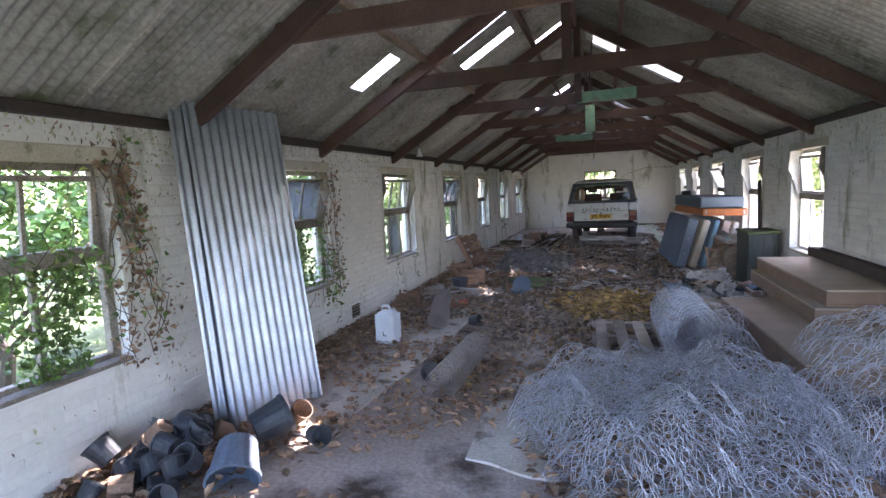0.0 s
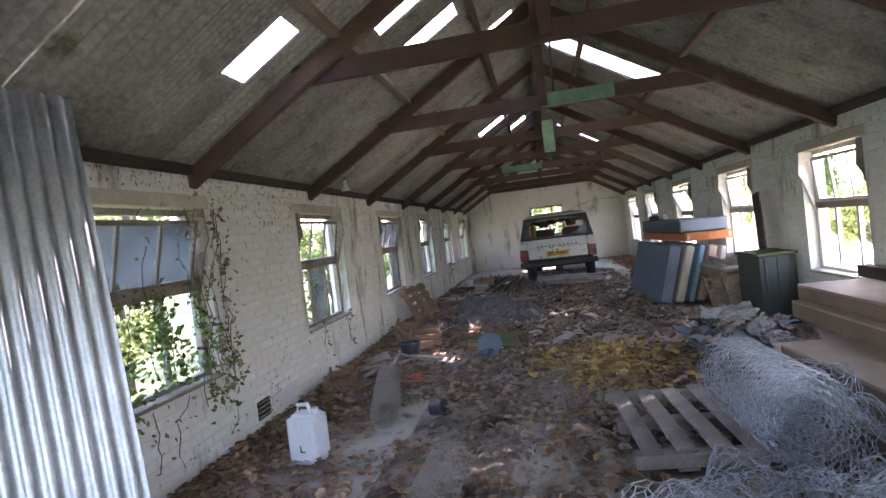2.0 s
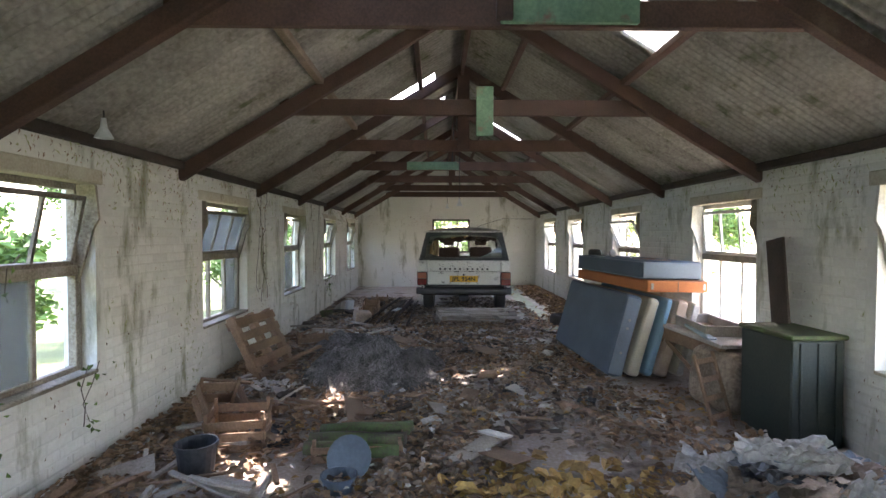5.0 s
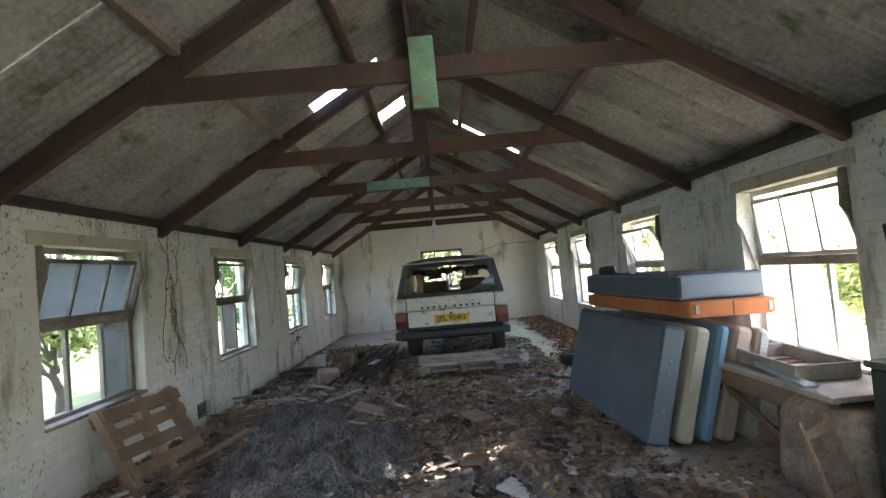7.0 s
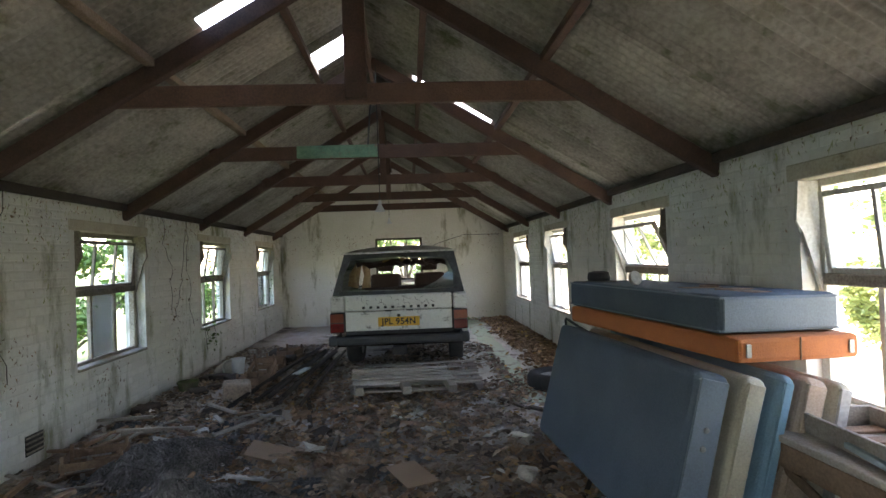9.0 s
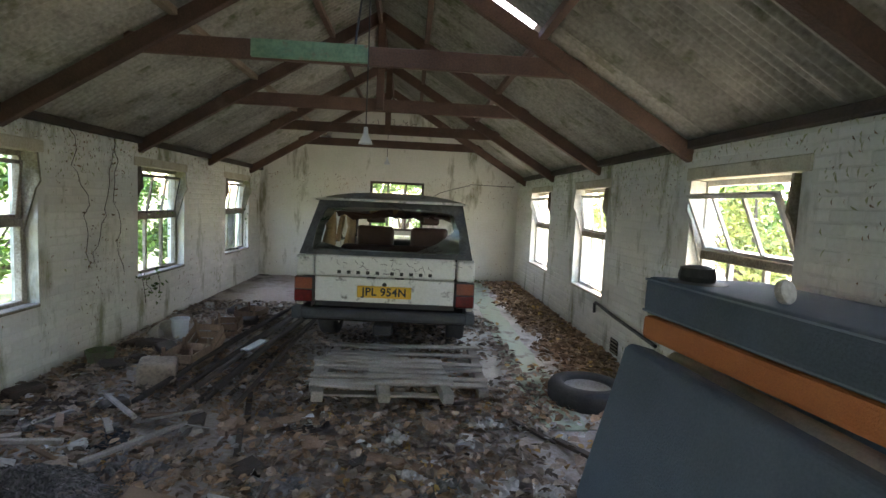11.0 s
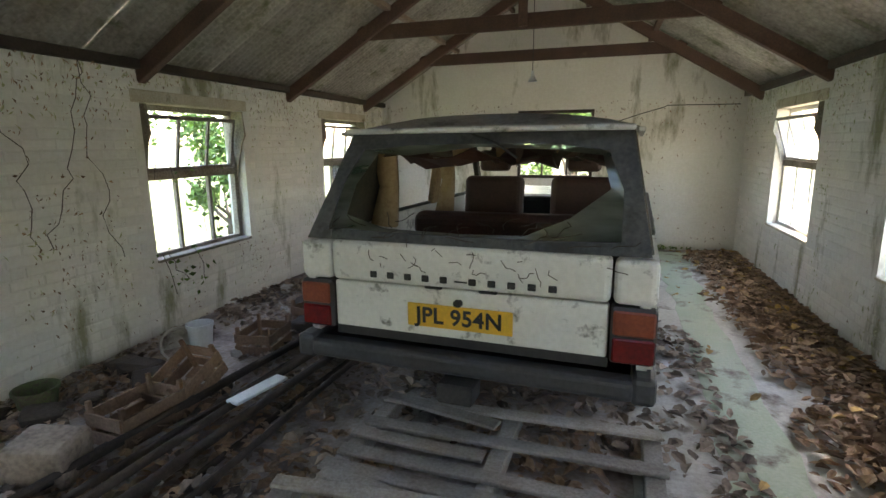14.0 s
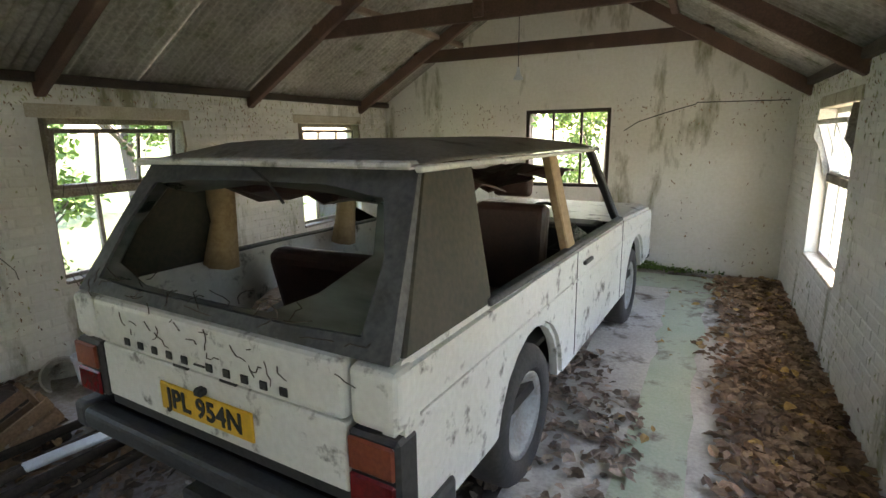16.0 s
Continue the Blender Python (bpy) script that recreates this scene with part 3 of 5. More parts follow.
def arc(cy, cz, r, a0, a1, n):
    return [(cy + r * math.cos(radians(a0 + (a1 - a0) * i / n)), cz + r * math.sin(radians(a0 + (a1 - a0) * i / n))) for i in range(n + 1)]


side_line = ([(0.0, .60), (0.0, .98), (.05, 1.05), (1.2, 1.055), (3.05, 1.03), (4.30, .97), (4.38, .90), (4.38, .48)]
             + [(4.05, .44)] + arc(3.62, .38, .41, 10, 170, 10) + [(3.20, .38), (1.52, .38)] + arc(1.10, .38, .41, 5, 170, 10) + [(.65, .44), (.06, .44)])
for s in (-1, 1):
    sb = slab(bmn(), side_line, s * .80, s * .865)
    bmesh.ops.bevel(sb, geom=[e for e in sb.edges if all(abs(v.co.x) > .86 for v in e.verts)], offset=.022, segments=2, affect="EDGES")
    part("side_panel", sb, "carwhite", car)
    # swage crease, door gap and handle
    part("crease", box(bmn(), min(s * .864, s * .874), max(s * .864, s * .874), .10, 4.25, .86, .875, .003), "carwhite", car)
    for y in (1.75, 2.98):
        part("door_gap", box(bmn(), min(s * .8655, s * .868), max(s * .8655, s * .868), y - .004, y + .004, .42, 1.03), "black", car)
    part("door_handle", box(bmn(), min(s * .868, s * .89), max(s * .868, s * .89), 1.86, 2.02, .93, .955, .006), "bumper", car)
    # pillars: slanted rear pillar in dark trim, tan-lined middle pillar, screen pillar
    def upr(y0b, y1b, y0t, y1t, zb, zt, xb, xt, th):
        b = bmn()
        vs = []
        for (x, y, z) in ((xb, y0b, zb), (xb, y1b, zb), (xt, y1t, zt), (xt, y0t, zt)):
            vs.append((b.verts.new((s * x, y, z)), b.verts.new((s * (x - th), y, z))))
        o, i = [v[0] for v in vs], [v[1] for v in vs]
        b.faces.new(o)
        b.faces.new(i[::-1])
        for q in range(4):
            b.faces.new((o[q], i[q], i[(q + 1) % 4], o[(q + 1) % 4]))
        bmesh.ops.recalc_face_normals(b, faces=b.faces[:])
        bmesh.ops.bevel(b, geom=b.edges[:], offset=.008, segments=1, affect="EDGES")
        return b
    part("rear_pillar", upr(.06, .66, .36, .70, 1.045, 1.58, .845, .735, .05), "cargreen", car, "dark algae-stained rear pillar")
    part("middle_pillar", upr(1.66, 1.80, 1.60, 1.72, 1.045, 1.58, .84, .735, .05), "tan", car, "torn tan-lined pillar")
    part("screen_pillar", upr(2.98, 3.08, 2.44, 2.52, 1.03, 1.58, .82, .735, .05), "black", car)
    part("window_rail", beam(bmn(), (s * .835, .62, 1.058), (s * .835, 3.0, 1.04), .05, .03), "cargrey", car)
    gbm = bmn()
    lo = [(s * .825, 1.82, 1.07), (s * .825, 2.10, 1.07), (s * .80, 1.85, 1.18)]
    vs = [gbm.verts.new(p) for p in lo] + [gbm.verts.new((p[0] - s * .004, p[1], p[2])) for p in lo]
    gbm.faces.new(vs[:3]), gbm.faces.new(vs[3:][::-1])
    for q in range(3):
        gbm.faces.new((vs[q], vs[3 + q], vs[3 + (q + 1) % 3], vs[(q + 1) % 3]))
    part("glass_shard", gbm, "carglass", car, "broken side glass")
    # tail light cluster with its two lenses
    tl = part("tail_light", box(bmn(), min(s * .685, s * .872), max(s * .685, s * .872), -.025, .08, .585, .835, .012), "bumper", car)
    part("lens", box(bmn(), min(s * .695, s * .865), max(s * .695, s * .865), -.042, -.026, .715, .825, .008), "amber", tl, "amber indicator lens")
    part("lens", box(bmn(), min(s * .695, s * .865), max(s * .695, s * .865), -.042, -.026, .595, .705, .008), "red", tl, "red tail lens")
    qb = box(bmn(), min(s * .69, s * .868), max(s * .69, s * .868), -.02, .10, .842, 1.04, .03, seg=3)
    part("rear_corner", qb, "carwhite", car, smooth=False)
    part("bumper_end", box(bmn(), min(s * .78, s * .885), max(s * .78, s * .885), -.08, .30, .425, .55, .025, seg=2), "bumper", car)

# rear face
tg = part("lower_tailgate", box(bmn(), -.675, .675, -.015, .05, .60, .842, .012, seg=2), "carwhite", car)
up_tg = part("tailgate_panel", box(bmn(), -.68, .68, -.03, .07, .848, 1.05, .028, seg=3), "carwhite", car, "scuffed white tailgate panel")
for x in (-.13, .14):
    part("latch", box(bmn(), x - .045, x + .045, -.02, .0, .838, .856, .006), "black", car)
plate = part("number_plate", box(bmn(), -.262, .262, -.028, -.017, .650, .765, .004), "plate", car, "yellow number plate reading JPL 954N")
txt = bpy.data.curves.new("plate_text", "FONT")
txt.body, txt.size, txt.extrude, txt.align_x, txt.align_y = "JPL 954N", .108, .0015, "CENTER", "CENTER"
txt.space_character = 1.05
txt.offset = .0025
tob = new("lettering", txt)
tme = bpy.data.meshes.new_from_object(tob.evaluated_get(bpy.context.evaluated_depsgraph_get()))
bpy.data.objects.remove(tob)
tme.materials.clear()
tme.materials.append(M["black"])
tob = new("lettering", tme)
tob.parent = plate
tob.matrix_basis = pose(0, -.031, .7075, 90, 0, 0)
# maker's lettering as plain dark blocks
for i in range(10):
    x = -.44 + .092 * i + (.05 if i > 4 else 0)
    part("badge_block", box(bmn(), x - .018, x + .018, -.036, -.029, .876, .908, .003), "black", car)
part("badge_line", box(bmn(), -.015, .045, -.036, -.029, .886, .892, .001), "black", car)
part("plate_lamp", box(bmn(), -.02, .02, -.05, -.012, .768, .80, .008), "black", car)
part("bumper", box(bmn(), -.80, .80, -.085, .02, .435, .535, .03, seg=3), "bumper", car, "dull grey rear bumper")
part("gap_strip", box(bmn(), -.68, .68, .0, .04, .553, .598), "black", car)
part("tow_bracket", box(bmn(), -.09, .09, -.10, .05, .30, .40, .01), "rubber", car)
# rear window frame with a ragged broken pane
wf = bmn()
zb, zt, yb0, yt0 = 1.05, 1.575, .0, .34


def wpt(u, v, d=0.0):
    """A point on the leaning rear window plane; u across -1..1, v up 0..1."""
    return Vector((u * (.835 - .105 * v), yb0 + (yt0 - yb0) * v + d, zb + (zt - zb) * v))


def ring(bm, outer, inner, d0, d1):
    n = len(outer)
    rows = []
    for pts, d in ((outer, d0), (inner, d0), (inner, d1), (outer, d1)):
        rows.append([bm.verts.new(wpt(u, v, d)) for u, v in pts])
    for a in range(4):
        A, B = rows[a], rows[(a + 1) % 4]
        for q in range(n):
            bm.faces.new((A[q], A[(q + 1) % n], B[(q + 1) % n], B[q]))
    bmesh.ops.recalc_face_normals(bm, faces=bm.faces[:])


outer = [(-1, 0), (-.5, 0), (0, 0), (.5, 0), (1, 0), (1, .5), (1, 1), (.5, 1), (0, 1), (-.5, 1), (-1, 1), (-1, .5)]
inner = [(-.88, .10), (-.5, .08), (0, .08), (.5, .08), (.86, .10), (.90, .5), (.84, .82), (.5, .88), (0, .89), (-.5, .88), (-.86, .84), (-.91, .5)]
ring(wf, outer, inner, 0, .05)
part("window_surround", wf, "cargrey", car, "grimy dark grey rear window surround")
sh = bmn()
ring(sh, inner, [(-.80, .22), (-.5, .11), (0, .095), (.36, .11), (.60, .26), (.83, .50), (.80, .78), (.5, .83), (0, .86), (-.5, .78), (-.74, .80), (-.82, .5)], .015, .02)
g = part("broken_glass", sh, "carglass", car, "jagged remains of the rear window glass")
g.visible_shadow = False
part("wiper", tube(bmn(), [wpt(-.05, .98, -.015), wpt(.12, .90, -.03), wpt(.28, .76, -.02)], .006, 6), "black", car)
# roof: crowned shell with a gutter lip
rb = bmn()
rows = []
for y in [.28, .32, .5, 1.0, 1.6, 2.1, 2.4, 2.52]:
    e = min(1, (y - .26) / .2) * min(1, (2.54 - y) / .2) ** .5
    rows.append([rb.verts.new((x, y, 1.585 + .085 * e * (1 - (abs(x) / .78) ** 3))) for x in [-.765, -.72, -.6, -.4, -.2, 0, .2, .4, .6, .72, .765]])
for A, B in zip(rows, rows[1:]):
    for q in range(10):
        rb.faces.new((A[q], A[q + 1], B[q + 1], B[q]))
r2 = bmesh.ops.solidify(rb, geom=rb.faces[:], thickness=.022)
part("roof", rb, "carroof", car, "mildewed pale car roof", smooth=True)
for s in (-1, 1):
    part("gutter", beam(bmn(), (s * .765, .28, 1.575), (s * .765, 2.5, 1.575), .03, .022), "carwhite", car)
# bonnet and scuttle
bb = bmn()
box(bb, -.80, .80, 3.06, 4.30, .93, 1.0, .03, seg=2)
part("bonnet", bb, "carwhite", car)
part("front_panel", box(bmn(), -.80, .80, 4.25, 4.36, .45, .93, .02), "black", car)
part("front_bumper", box(bmn(), -.86, .86, 4.38, 4.48, .42, .55, .03), "bumper", car)
# floors and bulkhead near-black: the cabin's shade is in their colour
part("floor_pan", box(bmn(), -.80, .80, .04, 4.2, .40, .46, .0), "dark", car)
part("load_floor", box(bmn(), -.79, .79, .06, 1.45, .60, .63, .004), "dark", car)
part("dashboard", box(bmn(), -.72, .72, 2.72, 3.02, .80, 1.02, .04, seg=2), "black", car)
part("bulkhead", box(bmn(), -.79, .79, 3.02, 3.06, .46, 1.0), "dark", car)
swm = pose(.34, 2.62, 1.0, 62, 0, 0)
sw = bmn()
tube(sw, [swm @ Vector((.19 * math.cos(a), .19 * math.sin(a), 0)) for a in (math.pi * 2 * q / 20 for q in range(20))], .012, 6, closed=True)
tube(sw, [swm @ Vector((-.18, 0, 0)), swm @ Vector((.18, 0, 0))], .01, 6)
part("steering_wheel", sw, "black", car)
for x in (-.36, .36):
    st = part("front_seat", box(bmn(), x - .25, x + .25, 1.95, 2.45, .60, .78, .05, seg=3), "brownseat", car)
    part("seat_back", box(bmn(), -.25, .25, -.06, .06, 0, .56, .05, seg=3), "brownseat", st, m=pose(x, 1.92, .70, -8, 0, 0))
    part("headrest", box(bmn(), -.13, .13, -.04, .04, .60, .76, .035, seg=3), "brownseat", st, m=pose(x, 1.92, .70, -8, 0, 0))
rs = part("rear_seat", box(bmn(), -.62, .62, 1.05, 1.55, .62, .84, .06, seg=3), "brownseat", car, "slumped brown vinyl rear seat")
part("seat_back", box(bmn(), -.62, .62, -.07, .07, 0, .42, .06, seg=3), "brownseat", rs, m=pose(0.0, 1.02, .68, 14, 0, 3))
for x, y, z0, z1, w in ((-.70, .62, 1.03, 1.5, .09), (.70, .66, 1.05, 1.5, .05), (-.63, 1.5, 1.0, 1.5, .08)):
    tb2 = bmn()
    pts = [(x, y, z0), (x + .03, y + .02, (z0 + z1) / 2), (x, y + .03, z1)]
    tube(tb2, pts, w, 6, radii=[w, w * .7, w * .9])
    part("torn_trim", tb2, "tan", car, "torn tan trim panel", smooth=True)
rng = random.Random(5)
for q in range(9):
    x, y = rng.uniform(-.5, .5), rng.uniform(.5, 1.3)
    w, l = rng.uniform(.05, .14), rng.uniform(.06, .2)
    hb = bmn()
    A = [hb.verts.new(p) for p in ((x, y, 1.60), (x + w, y + .02, 1.60), (x + w * .8, y + .03, 1.57 - l * .6), (x + w * .3, y - .02, 1.57 - l))]
    hb.faces.new(A)
    bmesh.ops.solidify(hb, geom=hb.faces[:], thickness=.004)
    part("headlining_strip", hb, "tan" if q % 2 else "brownseat", car, "hanging strip of headlining")
for y in (1.10, 3.62):
    for s in (-1, 1):
        wm = Matrix.Translation((s * .73, y, .345)) @ Matrix.Rotation(radians(90), 4, "Y")
        wh = part("wheel", lathe(bmn(), [(.0, -.06), (.14, -.07), (.19, -.075), (.215, -.09), (.215, .09), (.19, .075), (.14, .03), (.06, .05), (0, .055)], 24, wm if s > 0 else wm @ Matrix.Rotation(math.pi, 4, "X")), "rim", car, smooth=True)
        part("tyre", lathe(bmn(), [(.21, -.085), (.24, -.105), (.32, -.10), (.345, -.07), (.345, .07), (.32, .10), (.24, .105), (.21, .085), (.21, -.085)], 28, wm), "rubber", wh, smooth=True)

M["fibreglass"] = glass("grimy clear roof panel", (0.9, 0.93, 0.92), 0.3, 1.6)
fg = new("clear_roof_panel", mesh_of("clear_roof_panel", box(bmn(), 0, .60, 0, LEN * .46, 0, .004), "fibreglass"))
xa, yv = Vector((0, 1, 0)), Vector((-math.cos(ang), 0, math.sin(ang)))
mm = Matrix((xa, yv, xa.cross(yv))).transposed().to_4x4()
mm.translation = (XC + (XR - XL) / 2 + .25 - .51 * LEN * math.cos(ang), -12.30, EAVE + .11 - .25 * SLOPE + .51 * LEN * math.sin(ang))
fg.matrix_basis = mm
tagged(fg, "grimy clear roofing panel bridging a gap in the roof", "roof panel", kind="structure")

hl = bmn()
hg = [[hl.verts.new((-.66 + 1.32 * i / 12, .55 + 1.85 * j / 14, 1.56 - .11 * (1 + noise.noise((i * .5, j * .5, 2))) - .05 * max(0, noise.noise((i * .8, j * .8, 7))))) for i in range(13)] for j in range(15)]
for j in range(14):
    for i in range(12):
        if noise.noise((i * .6, j * .6, 11)) < .35:
            hl.faces.new((hg[j][i], hg[j][i + 1], hg[j + 1][i + 1], hg[j + 1][i]))
bmesh.ops.delete(hl, geom=[v for v in hl.verts if not v.link_faces], context="VERTS")
bmesh.ops.solidify(hl, geom=hl.faces[:], thickness=.006)
part("headlining", hl, "brownseat", car, "sagging torn brown headlining")
part("roof_lip", box(bmn(), -.74, .74, .27, .33, 1.572, 1.60, .008), "carwhite", car)

# ---- loose things ----
def wires(bm_name, segs, r):
    """Thin three-sided wires for many short segments, as one mesh."""
    vs, fs = [], []
    for p, q in segs:
        p, q = Vector(p), Vector(q)
        d = q - p
        if d.length < 1e-5:
            continue
        d.normalize()
        s = d.orthogonal().normalized()
        u = d.cross(s)
        b = len(vs)
        for c in (p, q):
            for k in range(3):
                a = 2.0944 * k
                vs.append(c + (s * math.cos(a) + u * math.sin(a)) * r)
        for k in range(3):
            fs.append((b + k, b + (k + 1) % 3, b + 3 + (k + 1) % 3, b + 3 + k))
    me = bpy.data.meshes.new(bm_name)
    me.from_pydata([tuple(v) for v in vs], [], fs)
    return me


def hex_net(w, h, cell):
    """Edges of a hexagonal net over w by h, as pairs of (u, v)."""
    out = []
    dx, dy = cell, cell * .86
    for j in range(int(h / dy)):
        for i in range(int(w / dx)):
            x, y = i * dx + (dx / 2 if j % 2 else 0), j * dy
            a, b, c = (x, y), (x + dx / 2, y + dy * .33), (x + dx, y)
            out += [(a, b), (b, c), (b, (x + dx / 2, y + dy))]
    return out


def net_thing(name, material, segs, r, label, category, group="", parent=None):
    me = wires(name, segs, r)
    me.materials.append(M[material])
    ob = new(name, me)
    if parent is not None:
        ob.parent = parent
        return ob
    return tagged(ob, label, category, group)


def crumple(x0, y0, w, h, base, seed, amp):
    """Lays a net of w by h over a mound."""
    o = Vector((seed * 7.3, seed * 3.1, 0))

    def f(u, v):
        x, y = x0 + u, y0 + v
        n1, n2 = noise.noise(Vector((x * 2.1, y * 2.1, 0)) + o), noise.noise(Vector((x * 6.5, y * 6.5, 3)) + o)
        z = base(x, y) + amp * n1 + amp * .55 * n2
        return Vector((x + .10 * noise.noise(Vector((x * 4, y * 4, 9)) + o) + .03 * n2, y + .10 * noise.noise(Vector((x * 4, y * 4, 17)) + o), max(.012, z)))
    return f


def mound(cx, cy, rx, ry, h):
    return lambda x, y: h * max(0, 1 - ((x - cx) / rx) ** 2 - ((y - cy) / ry) ** 2) ** .6


# tangled chicken wire
def wire_heap(cx, cy, rx, ry, h, layers, seed, cell, label):
    root = empty("chicken_wire_heap", pose(0, 0, 0), label, "chicken wire", "wire netting")
    for k in range(layers):
        base = mound(cx, cy, rx, ry, h * (1 - .22 * k))
        f = crumple(cx - rx, cy - ry, 2 * rx, 2 * ry, base, seed + k, .20 + .03 * k)
        segs = []
        for a, b in hex_net(2 * rx, 2 * ry, cell):
            x, y = cx - rx + a[0], cy - ry + a[1]
            if ((x - cx) / rx) ** 2 + ((y - cy) / ry) ** 2 > 1 + .25 * noise.noise((x * 3, y * 3, seed)):
                continue
            segs.append((f(*a), f(*b)))
        net_thing("netting_layer", "wire", segs, .0027, "", "", parent=root)
    return root


wire_heap(.72, -17.0, 1.05, .95, .50, 4, 11, .05, "tangled heap of bluish galvanised chicken wire")
wire_heap(2.02, -16.75, .62, .85, .80, 4, 23, .055, "tall tangled heap of chicken wire beside the boards")
wire_heap(1.25, -15.5, .42, .50, .45, 3, 31, .05, "crumpled chicken wire lying on a pallet")


def mesh_roll(a, b, r, turns, cell, material, label, seed):
    """A roll of wire mesh lying on the ground from a to b."""
    a, b = Vector(a), Vector(b)
    ax = (b - a)
    L = ax.length
    y = ax.normalized()
    x = y.cross(Vector((0, 0, 1))).normalized()
    segs = []
    tot = turns * 2 * math.pi * r * .8

    def f(u, v):
        s = u / tot
        rr = r * (1 - .55 * s)
        an = turns * 2 * math.pi * s
        wob = 1 + .05 * noise.noise((an * 2, v * 5, seed))
        c = a + y * v
        return c + (x * math.cos(an) + Vector((0, 0, 1)) * math.sin(an)) * rr * wob + Vector((0, 0, r))
    for p, q in hex_net(tot, L, cell):
        segs.append((f(*p), f(*q)))
    return net_thing("wire_mesh_roll", material, segs, .0024, label, "wire roll", "wire netting")


mesh_roll((-.93, -16.8, 0), (-.90, -15.65, 0), .14, 3, .042, "rustwire", "rusty roll of fine wire mesh lying on the floor", 1)
mesh_roll((-1.60, -14.8, 0), (-1.95, -13.5, 0), .13, 3, .045, "rustwire", "grey roll of wire mesh lying near the wall", 2)
mesh_roll((.98, -16.0, .13), (.95, -15.0, .13), .25, 4, .06, "wire", "thick roll of chicken wire lying on a wooden pallet", 3)


def pallet(name_m, w, l, boards, broken, label, seed, material="greywood"):
    rng = random.Random(seed)
    root = empty("pallet", name_m, label, "pallet", "wooden pallets")
    for x in (-w / 2 + .05, 0, w / 2 - .05):
        part("bearer", box(bmn(), x - .045, x + .045, -l / 2, l / 2, .018, .10, .006), material, root)
    for k in range(boards):
        y = -l / 2 + l * (k + .5) / boards
        bw = l / boards * .60
        x0, x1 = -w / 2, w / 2
        rz, rx, dz = rng.gauss(0, .6), rng.gauss(0, .5), 0
        if k in broken:
            x0, x1 = (x0, x0 + w * .45) if rng.random() < .5 else (x0 + w * .4, x1)
            rz = rng.gauss(0, 6)
        part("board", box(bmn(), x0 + rng.uniform(-.02, .02), x1 + rng.uniform(-.02, .02), -bw / 2, bw / 2, 0, .02, .004), material, root,
             m=pose(0, y, .102 + dz, rx, rng.gauss(0, .5), rz))
        if k % 3 == 1:
            part("board", box(bmn(), -w / 2, w / 2, -bw / 2, bw / 2, 0, .018, .003), material, root, m=pose(0, y, .0))
    return root


pallet(pose(.74, -15.1, .015, 0, 0, 92), 1.15, 1.15, 6, (), "pale wooden pallet under a roll of chicken wire", 1)
pallet(pose(.38, -6.2, .012, 0, 0, -2), 1.52, 1.3, 9, (2, 5, 7), "broken grey slatted pallet lying behind the car", 2)
pallet(pose(.20, -6.9, .14, 4, 3, 8), 1.1, .7, 6, (0, 3), "splintered grey pallet slats lying on another pallet", 3)
pallet(pose(-2.42, -9.95, .30, 62, 0, 78), .8, .8, 5, (), "small broken pallet propped against the wall", 4, "brownwood")

# corrugated iron leaning on the wall
si = 0
for x0, y0, x1, zt, w, tw in ((-2.25, -17.56, -2.60, 2.36, .80, -1), (-2.36, -17.62, -2.68, 2.36, .50, -1)):
    si += 1
    me = sheet_mesh("corrugated_sheet", w, 2.42, 11 if w > .6 else 7, .017, "galv", .0012, 3)
    ob = new("corrugated_sheet", me)
    up = Vector((x1 - x0, .22 + .03 * tw, zt)).normalized()
    xa = Vector((.34, .94, 0))
    xa = (xa - up * xa.dot(up)).normalized()
    mm = Matrix((xa, up, xa.cross(up))).transposed().to_4x4()
    mm.translation = (x0, y0, .012)
    ob.matrix_basis = mm
    tagged(ob, "galvanised corrugated iron sheet leaning against the white wall", "iron sheet", "corrugated sheets")


def pot(name, m, r, h, material, label, group, cat="pot", taper=.78):
    return thing(name, lathe(bmn(), [(0, .004), (r * taper, .0), (r * .98, h * .88), (r * 1.06, h * .88), (r * 1.06, h), (r * .96, h), (r * .93, h * .85), (r * taper * .92, .02), (0, .02)], 18),
                 material, label, cat, group, m=m, smooth=False)


rng = random.Random(9)
for k in range(38):
    a, d = rng.uniform(0, 6.28), abs(rng.gauss(0, .30))
    x, y = -2.28 + d * math.cos(a) * 1.1, -18.12 + d * math.sin(a)
    r = rng.uniform(.055, .085)
    z = r + max(0, .26 - d * .55) * rng.random()
    pot("flower_pot", pose(max(x, -2.66), y, z, rng.uniform(40, 140), 0, rng.uniform(0, 360)), r, r * 1.7, "plasticb" if k % 5 else "brownwood",
        "small black plastic flower pot in a tumbled heap", "flower pots", "flower pot")
pot("flower_pot", pose(-1.85, -18.0, .17, 115, 0, 30), .15, .26, "plasticblue", "large blue-grey plastic pot on its side", "flower pots", "flower pot")
pot("flower_pot", pose(-1.95, -17.72, .13, 75, 0, 140), .13, .24, "plasticb", "large black plastic pot tipped over by the iron sheet", "flower pots", "flower pot")
pot("flower_pot", pose(-1.58, -17.6, .08, 80, 0, 60), .07, .13, "plasticb", "black plastic pot lying on the floor", "flower pots", "flower pot")
pot("flower_pot", pose(-1.20, -16.25, .085, 85, 0, 20), .085, .16, "plasticb", "black plastic pot lying beside the mesh roll", "flower pots", "flower pot")
pot("flower_pot", pose(-1.27, -14.55, .07, 80, 0, 75), .07, .13, "plasticb", "small dark pot lying on the bare floor", "flower pots", "flower pot")
